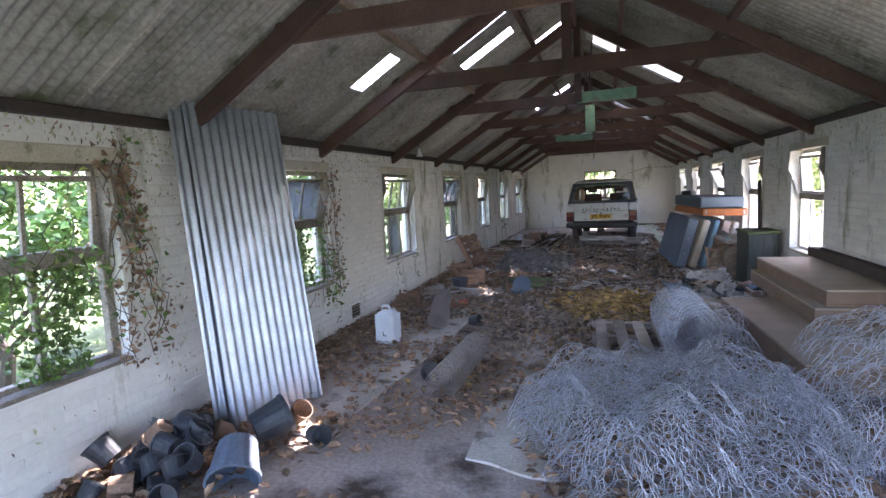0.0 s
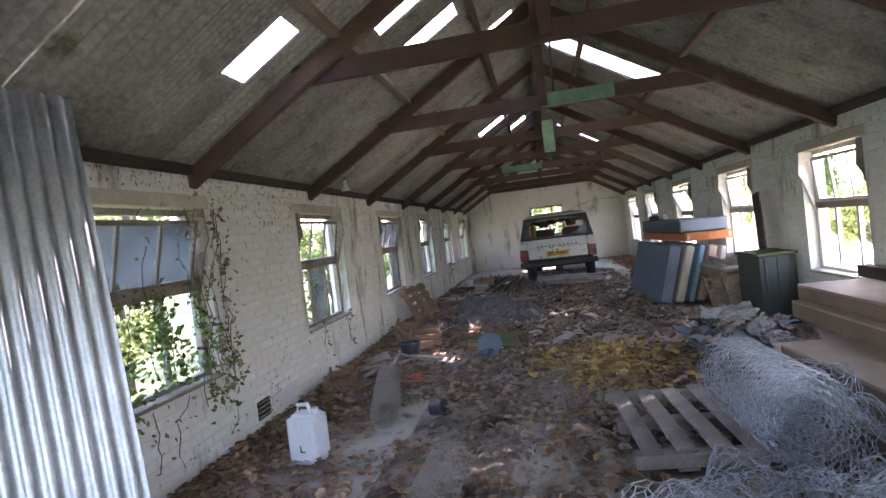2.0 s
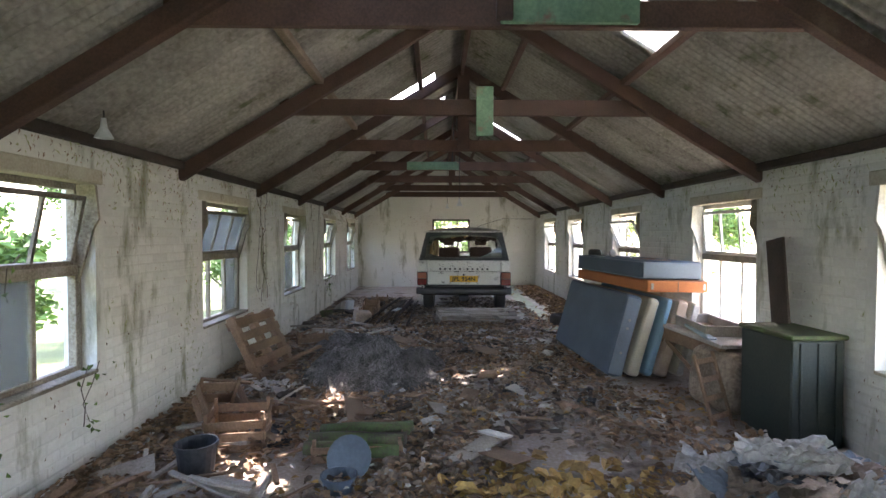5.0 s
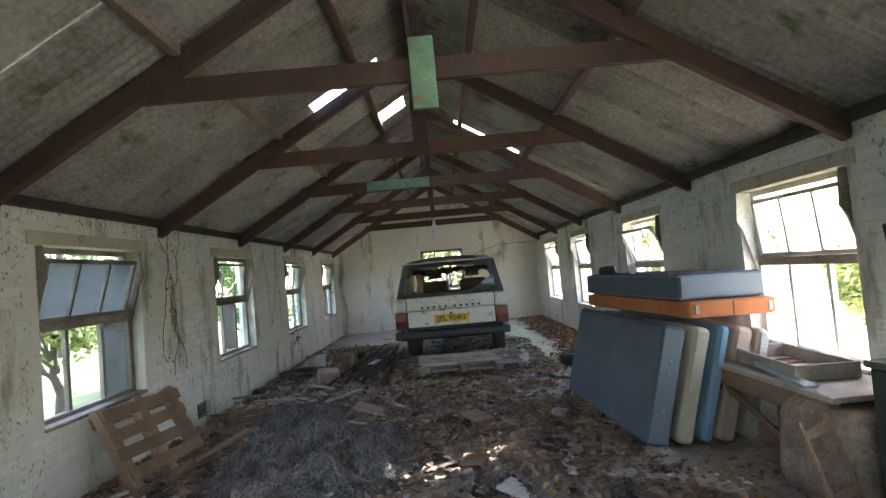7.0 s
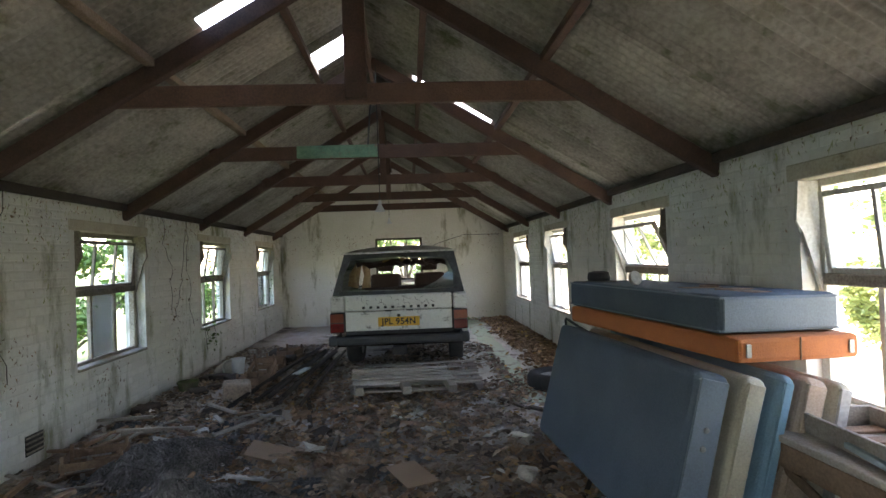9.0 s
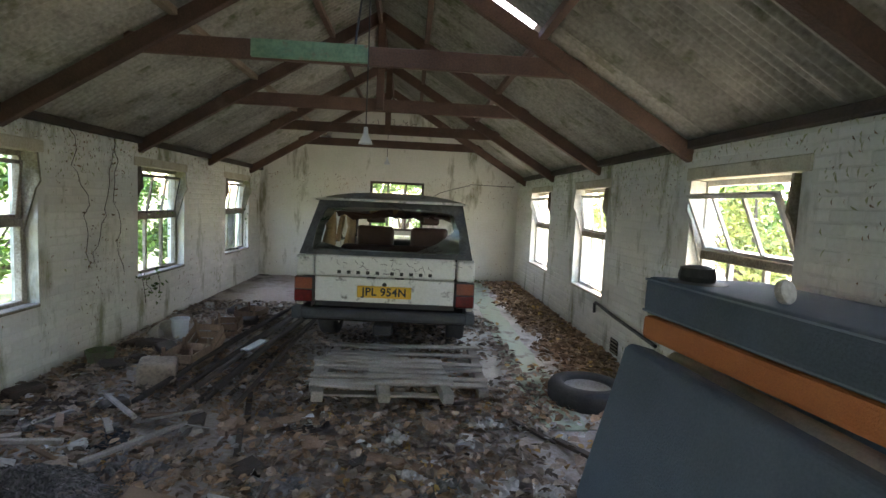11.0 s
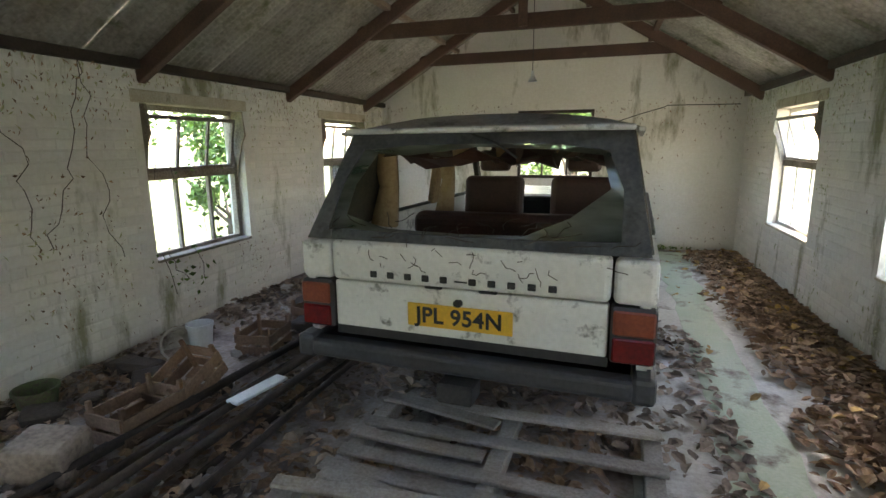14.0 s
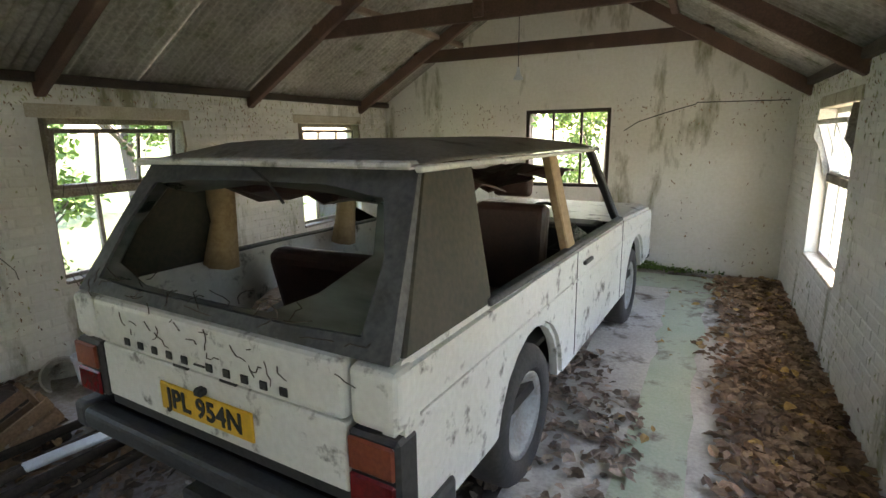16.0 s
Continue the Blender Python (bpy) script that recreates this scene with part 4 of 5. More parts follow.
pot("flower_pot", pose(-1.95, -12.55, .0), .13, .24, "plasticb", "black plastic pot standing by a wooden crate", "flower pots", "flower pot")

# jerrycan
jug = empty("jerrycan", pose(-2.02, -15.30, 0, 0, 0, -8), "white plastic jerrycan standing by the wall", "jerrycan")
jb = box(bmn(), -.12, .12, -.10, .10, 0, .36, .035, seg=3)
for v in jb.verts:
    if v.co.z > .34:
        v.co.x *= .8
        v.co.y *= .8
part("body", jb, "plasticw", jug)
part("handle", tube(bmn(), [(-.07, 0, .35), (-.06, 0, .41), (.02, 0, .415), (.05, 0, .35)], .016, 8), "plasticw", jug)
part("cap", lathe(bmn(), [(0, .0), (.03, 0), (.03, .035), (0, .035)], 14, pose(.075, 0, .355)), "plasticw", jug)
part("mark", box(bmn(), -.01, .03, -.104, -.1005, .10, .108), "black", jug)
part("mark", box(bmn(), -.01, -.002, -.104, -.1005, .108, .15), "black", jug)

# stacked chipboard cabinets and boards by the right wall
def carcass(m, w, l, h, label):
    root = empty("cabinet_unit", m, label, "cabinet", "stacked cabinets")
    part("top", box(bmn(), -w / 2, w / 2, -l / 2, l / 2, h - .02, h, .003), "chiptop", root)
    part("base", box(bmn(), -w / 2, w / 2, -l / 2, l / 2, 0, .02, .003), "chip", root)
    for s in (-1, 1):
        part("side_panel", box(bmn(), s * (w / 2 - .009) - .009, s * (w / 2 - .009) + .009, -l / 2, l / 2, .021, h - .021, .002), "chip", root)
        part("end_panel", box(bmn(), -w / 2 + .02, w / 2 - .02, s * (l / 2 - .009) - .009, s * (l / 2 - .009) + .009, .021, h - .021, .002), "chip", root)
    return root


carcass(pose(2.0, -14.85, 0, 0, 0, 2), 1.25, 2.3, .20, "long low brown chipboard cabinet lying on the floor")
carcass(pose(2.06, -15.55, .201, 0, 0, 3), 1.1, 2.1, .20, "long brown chipboard cabinet with a dusty top")
carcass(pose(2.30, -14.62, .402, 0, 0, 0), .72, 2.0, .15, "brown chipboard cabinet carcass stacked on another")
carcass(pose(2.34, -14.58, .553, 0, 0, 1), .64, 1.95, .14, "brown chipboard cabinet at the top of the stack")
thing("dark_board", box(bmn(), 2.55, 2.66, -15.45, -13.5, .694, .80, .004), "darkwood", "dark timber board lying along the wall on the cabinets", "board")

# trunk, leaning board, slatted rack
gt = empty("metal_locker", pose(2.44, -11.85, 0, 0, 0, 2) @ Matrix.Diagonal((.86, 1, 1.2, 1)), "dark green metal locker standing by the window", "locker")
part("body", box(bmn(), -.24, .24, -.30, .30, 0, .68, .012), "darkgreen", gt)
part("lid", box(bmn(), -.26, .26, -.32, .32, .681, .71, .01), "moss2", gt, "mossy lid")
for x in (-.16, 0, .16):
    part("rib", box(bmn(), x - .012, x + .012, -.312, -.301, .03, .66, .004), "darkgreen", gt)
thing("leaning_board", box(bmn(), -.13, .13, -.012, .012, 0, .72, .004), "darkwood", "dark weathered board leaning against the wall", "board", m=pose(2.52, -11.62, .853, 0, 9, 84))
rk = empty("slatted_rack", pose(1.98, -11.75, .0, -18, 0, 30) @ Matrix.Diagonal((1, 1, 1.5, 1)), "small broken slatted wooden rack", "rack")
for s in (-1, 1):
    part("post", box(bmn(), s * .13 - .012, s * .13 + .012, -.012, .012, 0, .42, .003), "brownwood", rk)
for k in range(4):
    part("slat", box(bmn(), -.118, .118, -.008, .008, .06 + .1 * k, .09 + .1 * k, .003), "brownwood", rk)

# workbench under the window
wb = empty("workbench", pose(2.40, -10.74, 0, 0, 0, 2) @ Matrix.Diagonal((.78, 1, .88, 1)), "rickety wooden workbench with peeling blue-grey top", "workbench")
part("top", box(bmn(), -.34, .36, -.62, .62, .66, .70, .006), "greywood", wb)
part("flap", box(bmn(), -.30, .30, -.05, .05, 0, .03, .005), "bluepaint", wb, "peeling pale blue plank", m=pose(-.22, -.1, .71, 0, -4, 80))
part("apron", box(bmn(), -.33, -.30, -.58, .58, .52, .655, .004), "brownwood", wb)
for x in (-.28, .30):
    for y in (-.55, .55):
        part("leg", box(bmn(), x - .03, x + .03, y - .03, y + .03, 0, .658, .005), "brownwood", wb)
part("brace", beam(bmn(), (-.28, -.5, .1), (-.28, .5, .5), .025, .06), "brownwood", wb)
dr = empty("wooden_tray", pose(2.44, -10.6, .618, 0, 0, -3), "old slatted wooden tray lying on the workbench", "tray")
for x0, x1, y0, y1 in ((-.2, .2, -.4, -.38), (-.2, .2, .38, .4), (-.2, -.18, -.38, .38), (.18, .2, -.38, .38)):
    part("side", box(bmn(), x0, x1, y0, y1, .0, .10, .004), "greywood", dr)
for k in range(5):
    part("slat", box(bmn(), -.178, .178, -.34 + .15 * k, -.26 + .15 * k, .0, .014, .003), "brownwood", dr)
thing("old_sack", box(bmn(), -.3, .3, -.28, .28, 0, .55, .12, seg=4), "debris", "lumpy brown old sack slumped by the locker", "sack", m=pose(2.34, -11.2, .0, 3, 4, 12))

# mattresses
def mattress(m, w, l, t, mats, label, buttons=True, group="mattresses"):
    """w up, l along, t thick; stands on its long edge."""
    root = empty("mattress", m, label, "mattress", group)
    b = box(bmn(), -t / 2, t / 2, -l / 2, l / 2, 0, w, .045, seg=4)
    for v in b.verts:
        v.co.x += .008 * noise.noise((v.co.y * 3, v.co.z * 3, t * 50))
    part("cover", b, mats[0], root, smooth=False)
    eb = box(bmn(), -t / 2 + .02, t / 2 - .02, -l / 2 - .004, -l / 2 + .05, .03, w - .03, .003)
    part("end_panel", eb, mats[1], root)
    for s in (-1, 1):
        y = -l / 2 + .002
        x = s * (t / 2 - .022)
        part("piping", tube(bmn(), [(x, y, .04), (x, y, w - .04), (x, l / 2 - .002, w - .04), (x, l / 2 - .002, .04)], .007, 6, closed=True), mats[1], root)
    if buttons:
        for z in (w * .3, w * .6, w * .7):
            part("vent", lathe(bmn(), [(0, .008), (.014, .006), (.016, 0)], 10, pose(.0, -l / 2 - .004, z, 90, 0, 0)), "rim", root)
    return root


for x, w, t, mats, lab, lean in ((1.50, .93, .19, ("matblue", "matpale"), "dusty blue single mattress leaning on its long edge", 15), (1.71, .90, .13, ("matcream", "matcream"), "cream single mattress leaning on its edge in a row", 16),
                                 (1.88, .90, .085, ("matsky", "matsky"), "thin sky-blue mattress with dark handles leaning in a row", 16), (2.02, .88, .14, ("matpink", "matpink"), "stained pinkish mattress leaning in a row", 17),
                                 (2.22, .84, .10, ("matcream", "paper"), "plastic-wrapped mattress leaning last in a row", 14)):
    mattress(pose(x + .02, -9.31, .03, 0, lean, 3.5), w, 1.95, t, mats, lab, x < 1.6)
ds = empty("divan_base", pose(2.20, -9.22, .955, .0, 1.5, 7) @ Matrix.Diagonal((.82, 1, 1, 1)), "orange-brown divan base lying across the leaning mattresses", "divan base")
part("cover", box(bmn(), -.45, .45, -.98, .98, 0, .13, .025, seg=2), "orange", ds)
for s in (-1, 1):
    for y in (-.984,):
        part("castor_plate", box(bmn(), s * .38 - .02, s * .38 + .02, y - .006, y + .002, .03, .10, .004), "rim", ds)
part("seam", box(bmn(), -.004, .004, -.986, -.979, .005, .125, .001), "brownwood", ds)
tm = empty("mattress", pose(2.19, -9.16, 1.09, 0, 1.5, 6) @ Matrix.Diagonal((.82, 1, 1, 1)), "dusty blue single mattress lying flat on the divan base", "mattress", "mattresses")
part("cover", box(bmn(), -.45, .45, -.95, .95, 0, .21, .04, seg=4), "matblue", tm)
part("end_panel", box(bmn(), -.42, .42, -.955, -.90, .02, .19, .004), "matpale", tm)
for z in (.018, .192):
    part("piping", tube(bmn(), [(-.44, -.945, z), (.44, -.945, z), (.44, .945, z), (-.44, .945, z)], .007, 6, closed=True), "matpale", tm)
hat = empty("black_hat", pose(1.92, -8.45, 1.300), "small black brimmed hat lying on the mattress", "hat")
part("crown", lathe(bmn(), [(.085, 0), (.095, .04), (.085, .085), (.05, .095), (0, .088)], 18), "black", hat)
part("brim", lathe(bmn(), [(.09, .006), (.15, .0), (.15, .008), (.09, .014)], 20), "black", hat)
thing("jar_lid", lathe(bmn(), [(0, 0), (.05, 0), (.055, .02), (.05, .03), (0, .03)], 18), "paper", "pale round lid standing on the mattress", "lid", m=pose(1.98, -9.0, 1.35, 75, 0, 20))
for k, (x, y) in enumerate(((2.2, -9.5), (2.3, -9.7), (2.35, -9.35), (2.25, -9.9))):
    thing("cardboard_scrap", box(bmn(), -.12, .12, -.06, .06, 0, .006, .002), "brownwood", "torn brown cardboard scrap on the mattress", "cardboard", "cardboard scraps", m=pose(x, y, 1.298, 0, 1.5, 30 * k))

# crates
def crate(m, w, l, h, label):
    root = empty("wooden_crate", m, label, "crate", "wooden crates")
    for sx in (-1, 1):
        for sy in (-1, 1):
            part("corner_post", box(bmn(), sx * (w / 2 - .015) - .013, sx * (w / 2 - .015) + .013, sy * (l / 2 - .015) - .013, sy * (l / 2 - .015) + .013, 0, h + .05, .003), "brownwood", root)
    for k in range(2 if h < .25 else 3):
        z0 = .015 + k * h / (2 if h < .25 else 3)
        z1 = z0 + h * (.38 if h < .25 else .25)
        for s in (-1, 1):
            part("slat", box(bmn(), s * (w / 2 + .003) - .006, s * (w / 2 + .003) + .006, -l / 2, l / 2, z0, z1, .002), "brownwood", root)
            part("slat", box(bmn(), -w / 2 + .01, w / 2 - .01, s * (l / 2 + .003) - .006, s * (l / 2 + .003) + .006, z0, z1, .002), "brownwood", root)
    for k in range(3):
        part("base_slat", box(bmn(), -w / 2 + .01, w / 2 - .01, -l / 2 + l * k / 3 + .02, -l / 2 + l * (k + 1) / 3 - .01, .0, .012, .002), "brownwood", root)
    return root


for x, y, z, rx, ry, rz, w, l, h, lab in ((-2.45, -13.6, 0, 0, 0, 15, .30, .42, .17, "small slatted wooden crate holding tins by the wall"), (-1.88, -12.0, 0, 4, 0, 10, .42, .34, .26, "weathered brown wooden crate among rubbish"),
                                          (-2.2, -11.6, .05, 20, 10, 40, .34, .44, .22, "tilted wooden crate in the rubbish by the wall"), (-2.15, -8.55, 0, 0, 0, 20, .40, .32, .16, "broken wooden crate full of rubbish"),
                                          (-1.66, -6.15, 0, 0, 0, -4, .28, .40, .20, "open slatted wooden fruit crate near the poles"), (-1.66, -5.75, .05, 24, 0, -4, .28, .40, .20, "slatted wooden fruit crate tipped up behind another"),
                                          (-1.72, -4.9, 0, 0, 0, 8, .28, .36, .18, "slatted wooden fruit crate holding scraps"), (-1.65, -4.2, 0, 0, 0, -12, .28, .36, .18, "dark slatted wooden crate in the shade"),
                                          (-.95, -12.1, 0, 0, 0, 4, .62, .5, .12, "low slatted tray of mossy logs")):
    crate(pose(x, y, z, rx, ry, rz), w, l, h, lab)
for k in range(5):
    lg = tube(bmn(), [(-.34, 0, 0), (-.1, .005, .004), (.12, -.004, 0), (.34, 0, .003)], .05, 10, radii=[.05, .054, .05, .048])
    thing("log", lg, "moss2" if k != 2 else "bark", "short moss-grown log lying in the tray", "log", "mossy logs", m=pose(-.98 + .02 * k, -12.3 + .1 * k, .075 + .03 * (k % 2), 0, 0, 3 * k - 6), smooth=True)
thing("round_lid", lathe(bmn(), [(0, .0), (.13, 0), (.145, .012), (.145, .03), (.12, .035), (0, .03)], 24), "plasticblue", "blue-grey round plastic lid leaning on the tray", "lid", m=pose(-.95, -12.56, .13, 62, 0, 0))
pot("bucket", pose(-.99, -12.72, .0), .11, .10, "plasticblue", "squat blue-grey plastic tub on the floor", "buckets", "bucket")
rngp = random.Random(3)


def crumpled(name, m, w, l, amp, material, label, cat, seed, group=""):
    """A crumpled sheet with some thickness."""
    b = bmn()
    N = 14
    g = [[b.verts.new((w * (i / N - .5) + .04 * noise.noise((i, j, seed)), l * (j / N - .5), amp * (1 + noise.noise((i * .45, j * .45, seed * 3.3)) + .5 * noise.noise((i * 1.1, j * 1.1, seed))) * .6)) for i in range(N + 1)] for j in range(N + 1)]
    for j in range(N):
        for i in range(N):
            if (i in (0, N - 1) or j in (0, N - 1)) and noise.noise((i * .7, j * .7, seed + 5)) > .12:
                continue
            b.faces.new((g[j][i], g[j][i + 1], g[j + 1][i + 1], g[j + 1][i]))
    bmesh.ops.delete(b, geom=[v for v in b.verts if not v.link_faces], context="VERTS")
    bmesh.ops.solidify(b, geom=b.faces[:], thickness=.004)
    return thing(name, b, material, label, cat, group, m=m)


crumpled("plastic_sheet", pose(-1.82, -13.55, .01, 0, 0, 20), .5, .4, .06, "plastico", "crumpled orange plastic sheet on the floor", "plastic sheet", 2)
for k in range(26):
    x, y = rngp.gauss(1.5, .30), rngp.gauss(-13.25, .38)
    z = .02 + max(0, .36 - .5 * math.hypot((x - 1.6), (y + 13.2)))
    crumpled("rubbish_scrap", pose(x, y, z, rngp.uniform(-35, 35), rngp.uniform(-35, 35), rngp.uniform(0, 360)), rngp.uniform(.22, .5), rngp.uniform(.18, .4), .07,
             ("paper", "paper", "matpink", "matpale", "plasticb", "debris")[k % 6], "crumpled scrap in a heap of paper and plastic rubbish", "rubbish", k, "rubbish heap")
for x, y, w, s in ((1.1, -10.9, .5, 1), (1.55, -10.4, .35, 2), (2.0, -10.05, .34, 3), (1.2, -10.2, .3, 4), (.5, -11.0, .45, 5), (.95, -7.35, .3, 6), (.2, -11.5, .4, 7), (1.4, -11.4, .55, 8), (-1.7, -7.9, .35, 9), (-2.3, -8.2, .3, 10), (.9, -8.3, .5, 11)):
    crumpled("paper_scrap", pose(x, y, .012, 0, 0, s * 40), w, w * .7, .03, "paper", "dirty pale paper scrap lying on the floor", "paper", s + 40, "paper scraps")
for k, (x, y, l, rz) in enumerate(((1.1, -11.6, 1.1, 38), (1.5, -10.9, .9, 60), (1.35, -10.0, .9, 10), (-1.1, -10.5, .8, -30), (.45, -8.0, .6, 70), (-1.9, -10.9, .9, 20), (-.5, -7.4, .8, -60))):
    thing("loose_plank", box(bmn(), -.06, .06, -l / 2, l / 2, 0, .022, .005), "greywood" if k % 2 else "brownwood", "loose weathered plank lying in the rubbish", "plank", "loose planks", m=pose(x, y, .025, 1, 2, rz))


# dark heap of matted netting
def fibre_heap(cx, cy, rx, ry, h, count, seed, label):
    rng = random.Random(seed)
    root = empty("netting_heap", pose(0, 0, 0), label, "netting", "netting heaps")
    base = mound(cx, cy, rx, ry, h)
    N = 80
    b = bmn()
    g = [[None] * (N + 1) for _ in range(N + 1)]
    for j in range(N + 1):
        for i in range(N + 1):
            x, y = cx + rx * 1.05 * (2 * i / N - 1), cy + ry * 1.05 * (2 * j / N - 1)
            z = base(x, y)
            z = z * (.3 + 1.9 * abs(noise.noise((x * 2.6, y * 2.6, seed))) + .5 * abs(noise.noise((x * 8, y * 8, seed)))) + (.06 * noise.noise((x * 16, y * 16, seed)) if z > 0 else -.03)
            g[j][i] = b.verts.new((x, y, max(z, -.02)))
    for j in range(N):
        for i in range(N):
            b.faces.new((g[j][i], g[j][i + 1], g[j + 1][i + 1], g[j + 1][i]))
    part("core", b, "netting", root)
    segs = []
    for _ in range(count):
        a, d = rng.uniform(0, 6.28), math.sqrt(rng.random())
        x, y = cx + rx * d * math.cos(a), cy + ry * d * math.sin(a)
        ang0 = rng.uniform(0, 6.28)
        p = Vector((x, y, base(x, y) * rng.uniform(.7, 1.1) + .02))
        for _ in range(5):
            ang0 += rng.gauss(0, .5)
            q = p + Vector((math.cos(ang0) * .06, math.sin(ang0) * .06, 0))
            q.z = max(.01, base(q.x, q.y) * (.35 + 1.9 * abs(noise.noise((q.x * 2.6, q.y * 2.6, seed))) + .5 * abs(noise.noise((q.x * 8, q.y * 8, seed)))) + rng.uniform(.0, .05))
            segs.append((p, q))
            p = q
    net_thing("strand", "netting", segs, .0048, "", "", parent=root)


fibre_heap(-1.05, -10.0, .80, .90, .22, 2600, 4, "dark grey heap of matted garden netting")
fibre_heap(-1.6, -8.6, .5, .5, .16, 1200, 6, "low dark heap of matted netting on the floor")

# poles, plank, stump, buckets by the left wall
rng = random.Random(14)
for k in range(11):
    x0, x1 = -1.75 + .085 * k + rng.gauss(0, .03), -1.35 + .055 * k
    y0, y1 = -7.0 + rng.uniform(-.3, .3), -3.9 + rng.uniform(-.4, .4)
    z = .03 + .035 * (k % 3)
    tb3 = tube(bmn(), [(x0, y0, z), ((x0 + x1) / 2, (y0 + y1) / 2, z + .015), (x1, y1, z)], rng.uniform(.017, .028), 8)
    thing("long_pole", tb3, "darkwood", "long dark timber pole lying on the floor", "pole", "poles on the floor", smooth=True)
thing("white_plank", box(bmn(), -.05, .05, -.2, .2, 0, .02, .006), "plasticw", "short white-painted plank lying on the poles", "plank", m=pose(-1.15, -5.75, .12, 0, 0, -12))
thing("concrete_stump", box(bmn(), -.15, .15, -.13, .13, 0, .23, .035, seg=2), "debris", "stubby grimy stone block standing on the floor", "concrete block", m=pose(-1.72, -6.62, 0, 3, 4, 20))
pot("bucket", pose(-2.2, -5.05, 0), .10, .22, "plasticw", "white plastic bucket standing by the wall", "buckets", "bucket")
pot("bucket", pose(-2.45, -5.1, .02, 70, 0, 60), .13, .24, "slab", "grey bucket tipped on its side", "buckets", "bucket")
pot("bucket", pose(-2.45, -6.15, 0), .12, .16, "moss2", "mossy green tub by the wall", "buckets", "bucket")
tyre = empty("spare_wheel", pose(1.98, -6.80, .0, 0, 0, 0), "black tyre with its wheel lying flat on the floor", "wheel")
part("tyre", lathe(bmn(), [(.20, .03), (.24, .0), (.31, .01), (.335, .05), (.335, .14), (.31, .18), (.24, .19), (.20, .16), (.20, .03)], 28), "rubber", tyre, smooth=True)
part("rim", lathe(bmn(), [(.21, .15), (.19, .13), (.14, .10), (.06, .11), (0, .11)], 24), "rim", tyre, smooth=True)
rng = random.Random(21)
for k in range(30):
    s = rng.uniform(.05, .14)
    x, y = rng.uniform(-2.6, -1.5), rng.uniform(-8.3, -3.2)
    b = box(bmn(), -s, s, -s * .7, s * .7, 0, s * .9, s * .25, seg=2)
    for v in b.verts:
        v.co += Vector((noise.noise(v.co * 9 + Vector((k, 0, 0))), noise.noise(v.co * 9 + Vector((0, k, 0))), 0)) * s * .35
    thing("rubble_lump", b, ("slab", "darkwood", "debris", "bark")[k % 4], "lump of old rubble on the dirty floor", "rubble", "rubble lumps", m=pose(x, y, -.005, rng.uniform(-9, 9), rng.uniform(-9, 9), rng.uniform(0, 360)))

# pendant lamps, cables, pipe, vents
def pendant(x, y, z, top, label):
    root = empty("pendant_lamp", pose(x, y, z), label, "pendant lamp", "pendant lamps")
    part("shade", lathe(bmn(), [(.055, 0), (.057, .003), (.022, .07), (.015, .13), (.013, .13), (.019, .07), (.053, .003), (.055, 0)], 16), "plasticw", root)
    part("cable", tube(bmn(), [(0, 0, .12), (.003, 0, (top - z) / 2), (0, 0, top - z)], .005, 6), "black", root)


pendant(.02, -6.95, 2.10, 3.75, "conical white enamel pendant lamp on a thin flex")
pendant(-.07, -1.5, 2.34, 3.75, "small dark pendant fitting hanging near the gable")
pendant(-2.55, -12.5, 2.22, 2.40, "conical white lamp shade hanging under the eave")
cb = bmn()
tube(cb, [(.83, YB - .012, 1.79), (1.0, YB - .012, 1.9), (1.31, YB - .012, 2.0), (1.64, YB - .012, 2.09), (1.66, YB - .012, 2.11), (2.61, YB - .012, 2.10)], .006, 5)
thing("wall_cable", cb, "black", "dark electric cable tacked across the gable wall", "cable")
pp = bmn()
tube(pp, [(2.66, -5.02, .44), (2.655, -5.02, .55), (2.655, -5.06, .57), (2.655, -5.2, .56), (2.66, -5.6, .52), (2.66, -6.6, .46)], .018, 8)
thing("wall_pipe", pp, "bumper", "old grey water pipe along the wall", "pipe")
for x, y, s in ((XR - .006, -5.6, 1), (XL + .006, -8.3, -1), (XL + .006, -14.6, -1)):
    v = empty("air_brick", pose(x, y, .10), "dark rusty air vent low in the wall", "air vent", "air vents")
    # flat near-black plate on the wall, coloured as the vent's inner shade
    part("hole", box(bmn(), -.004, .004, -.10, .10, 0, .16), "dark", v)
    for k in range(4):
        part("bar", box(bmn(), min(-s * .004, -s * .014), max(-s * .004, -s * .014), -.10, .10, .015 + .04 * k, .03 + .04 * k, .002), "frame", v)
for x, y, y2 in ((XC + .15, -12.9, -10.8), (XC - .05, -8.9, -6.8), (XC - .06, -6.8, -4.8)):
    rd = bmn()
    tube(rd, [(x, y, 2.88), (x + .02, y + .2, 3.3), (x + .05, y + .5, 3.78)], .01, 6)
    thing("hanging_cable", rd, "black", "dark cable hanging slack from the roof", "cable", "roof cables")

# floor: slabs of bare concrete, green-painted strip
def patch(name, pts, z, material, label, seed):
    b = bmn()
    out = []
    for (x0, y0), (x1, y1) in zip(pts, pts[1:] + pts[:1]):
        for q in range(10):
            x, y = x0 + (x1 - x0) * q / 10, y0 + (y1 - y0) * q / 10
            out.append((x + .06 * noise.noise((x * 4, y * 4, seed)), y + .06 * noise.noise((x * 4, y * 4, seed + 9))))
    slab(b, out, z - .02, z, "z")
    return thing(name, b, material, label, "floor", kind="structure")


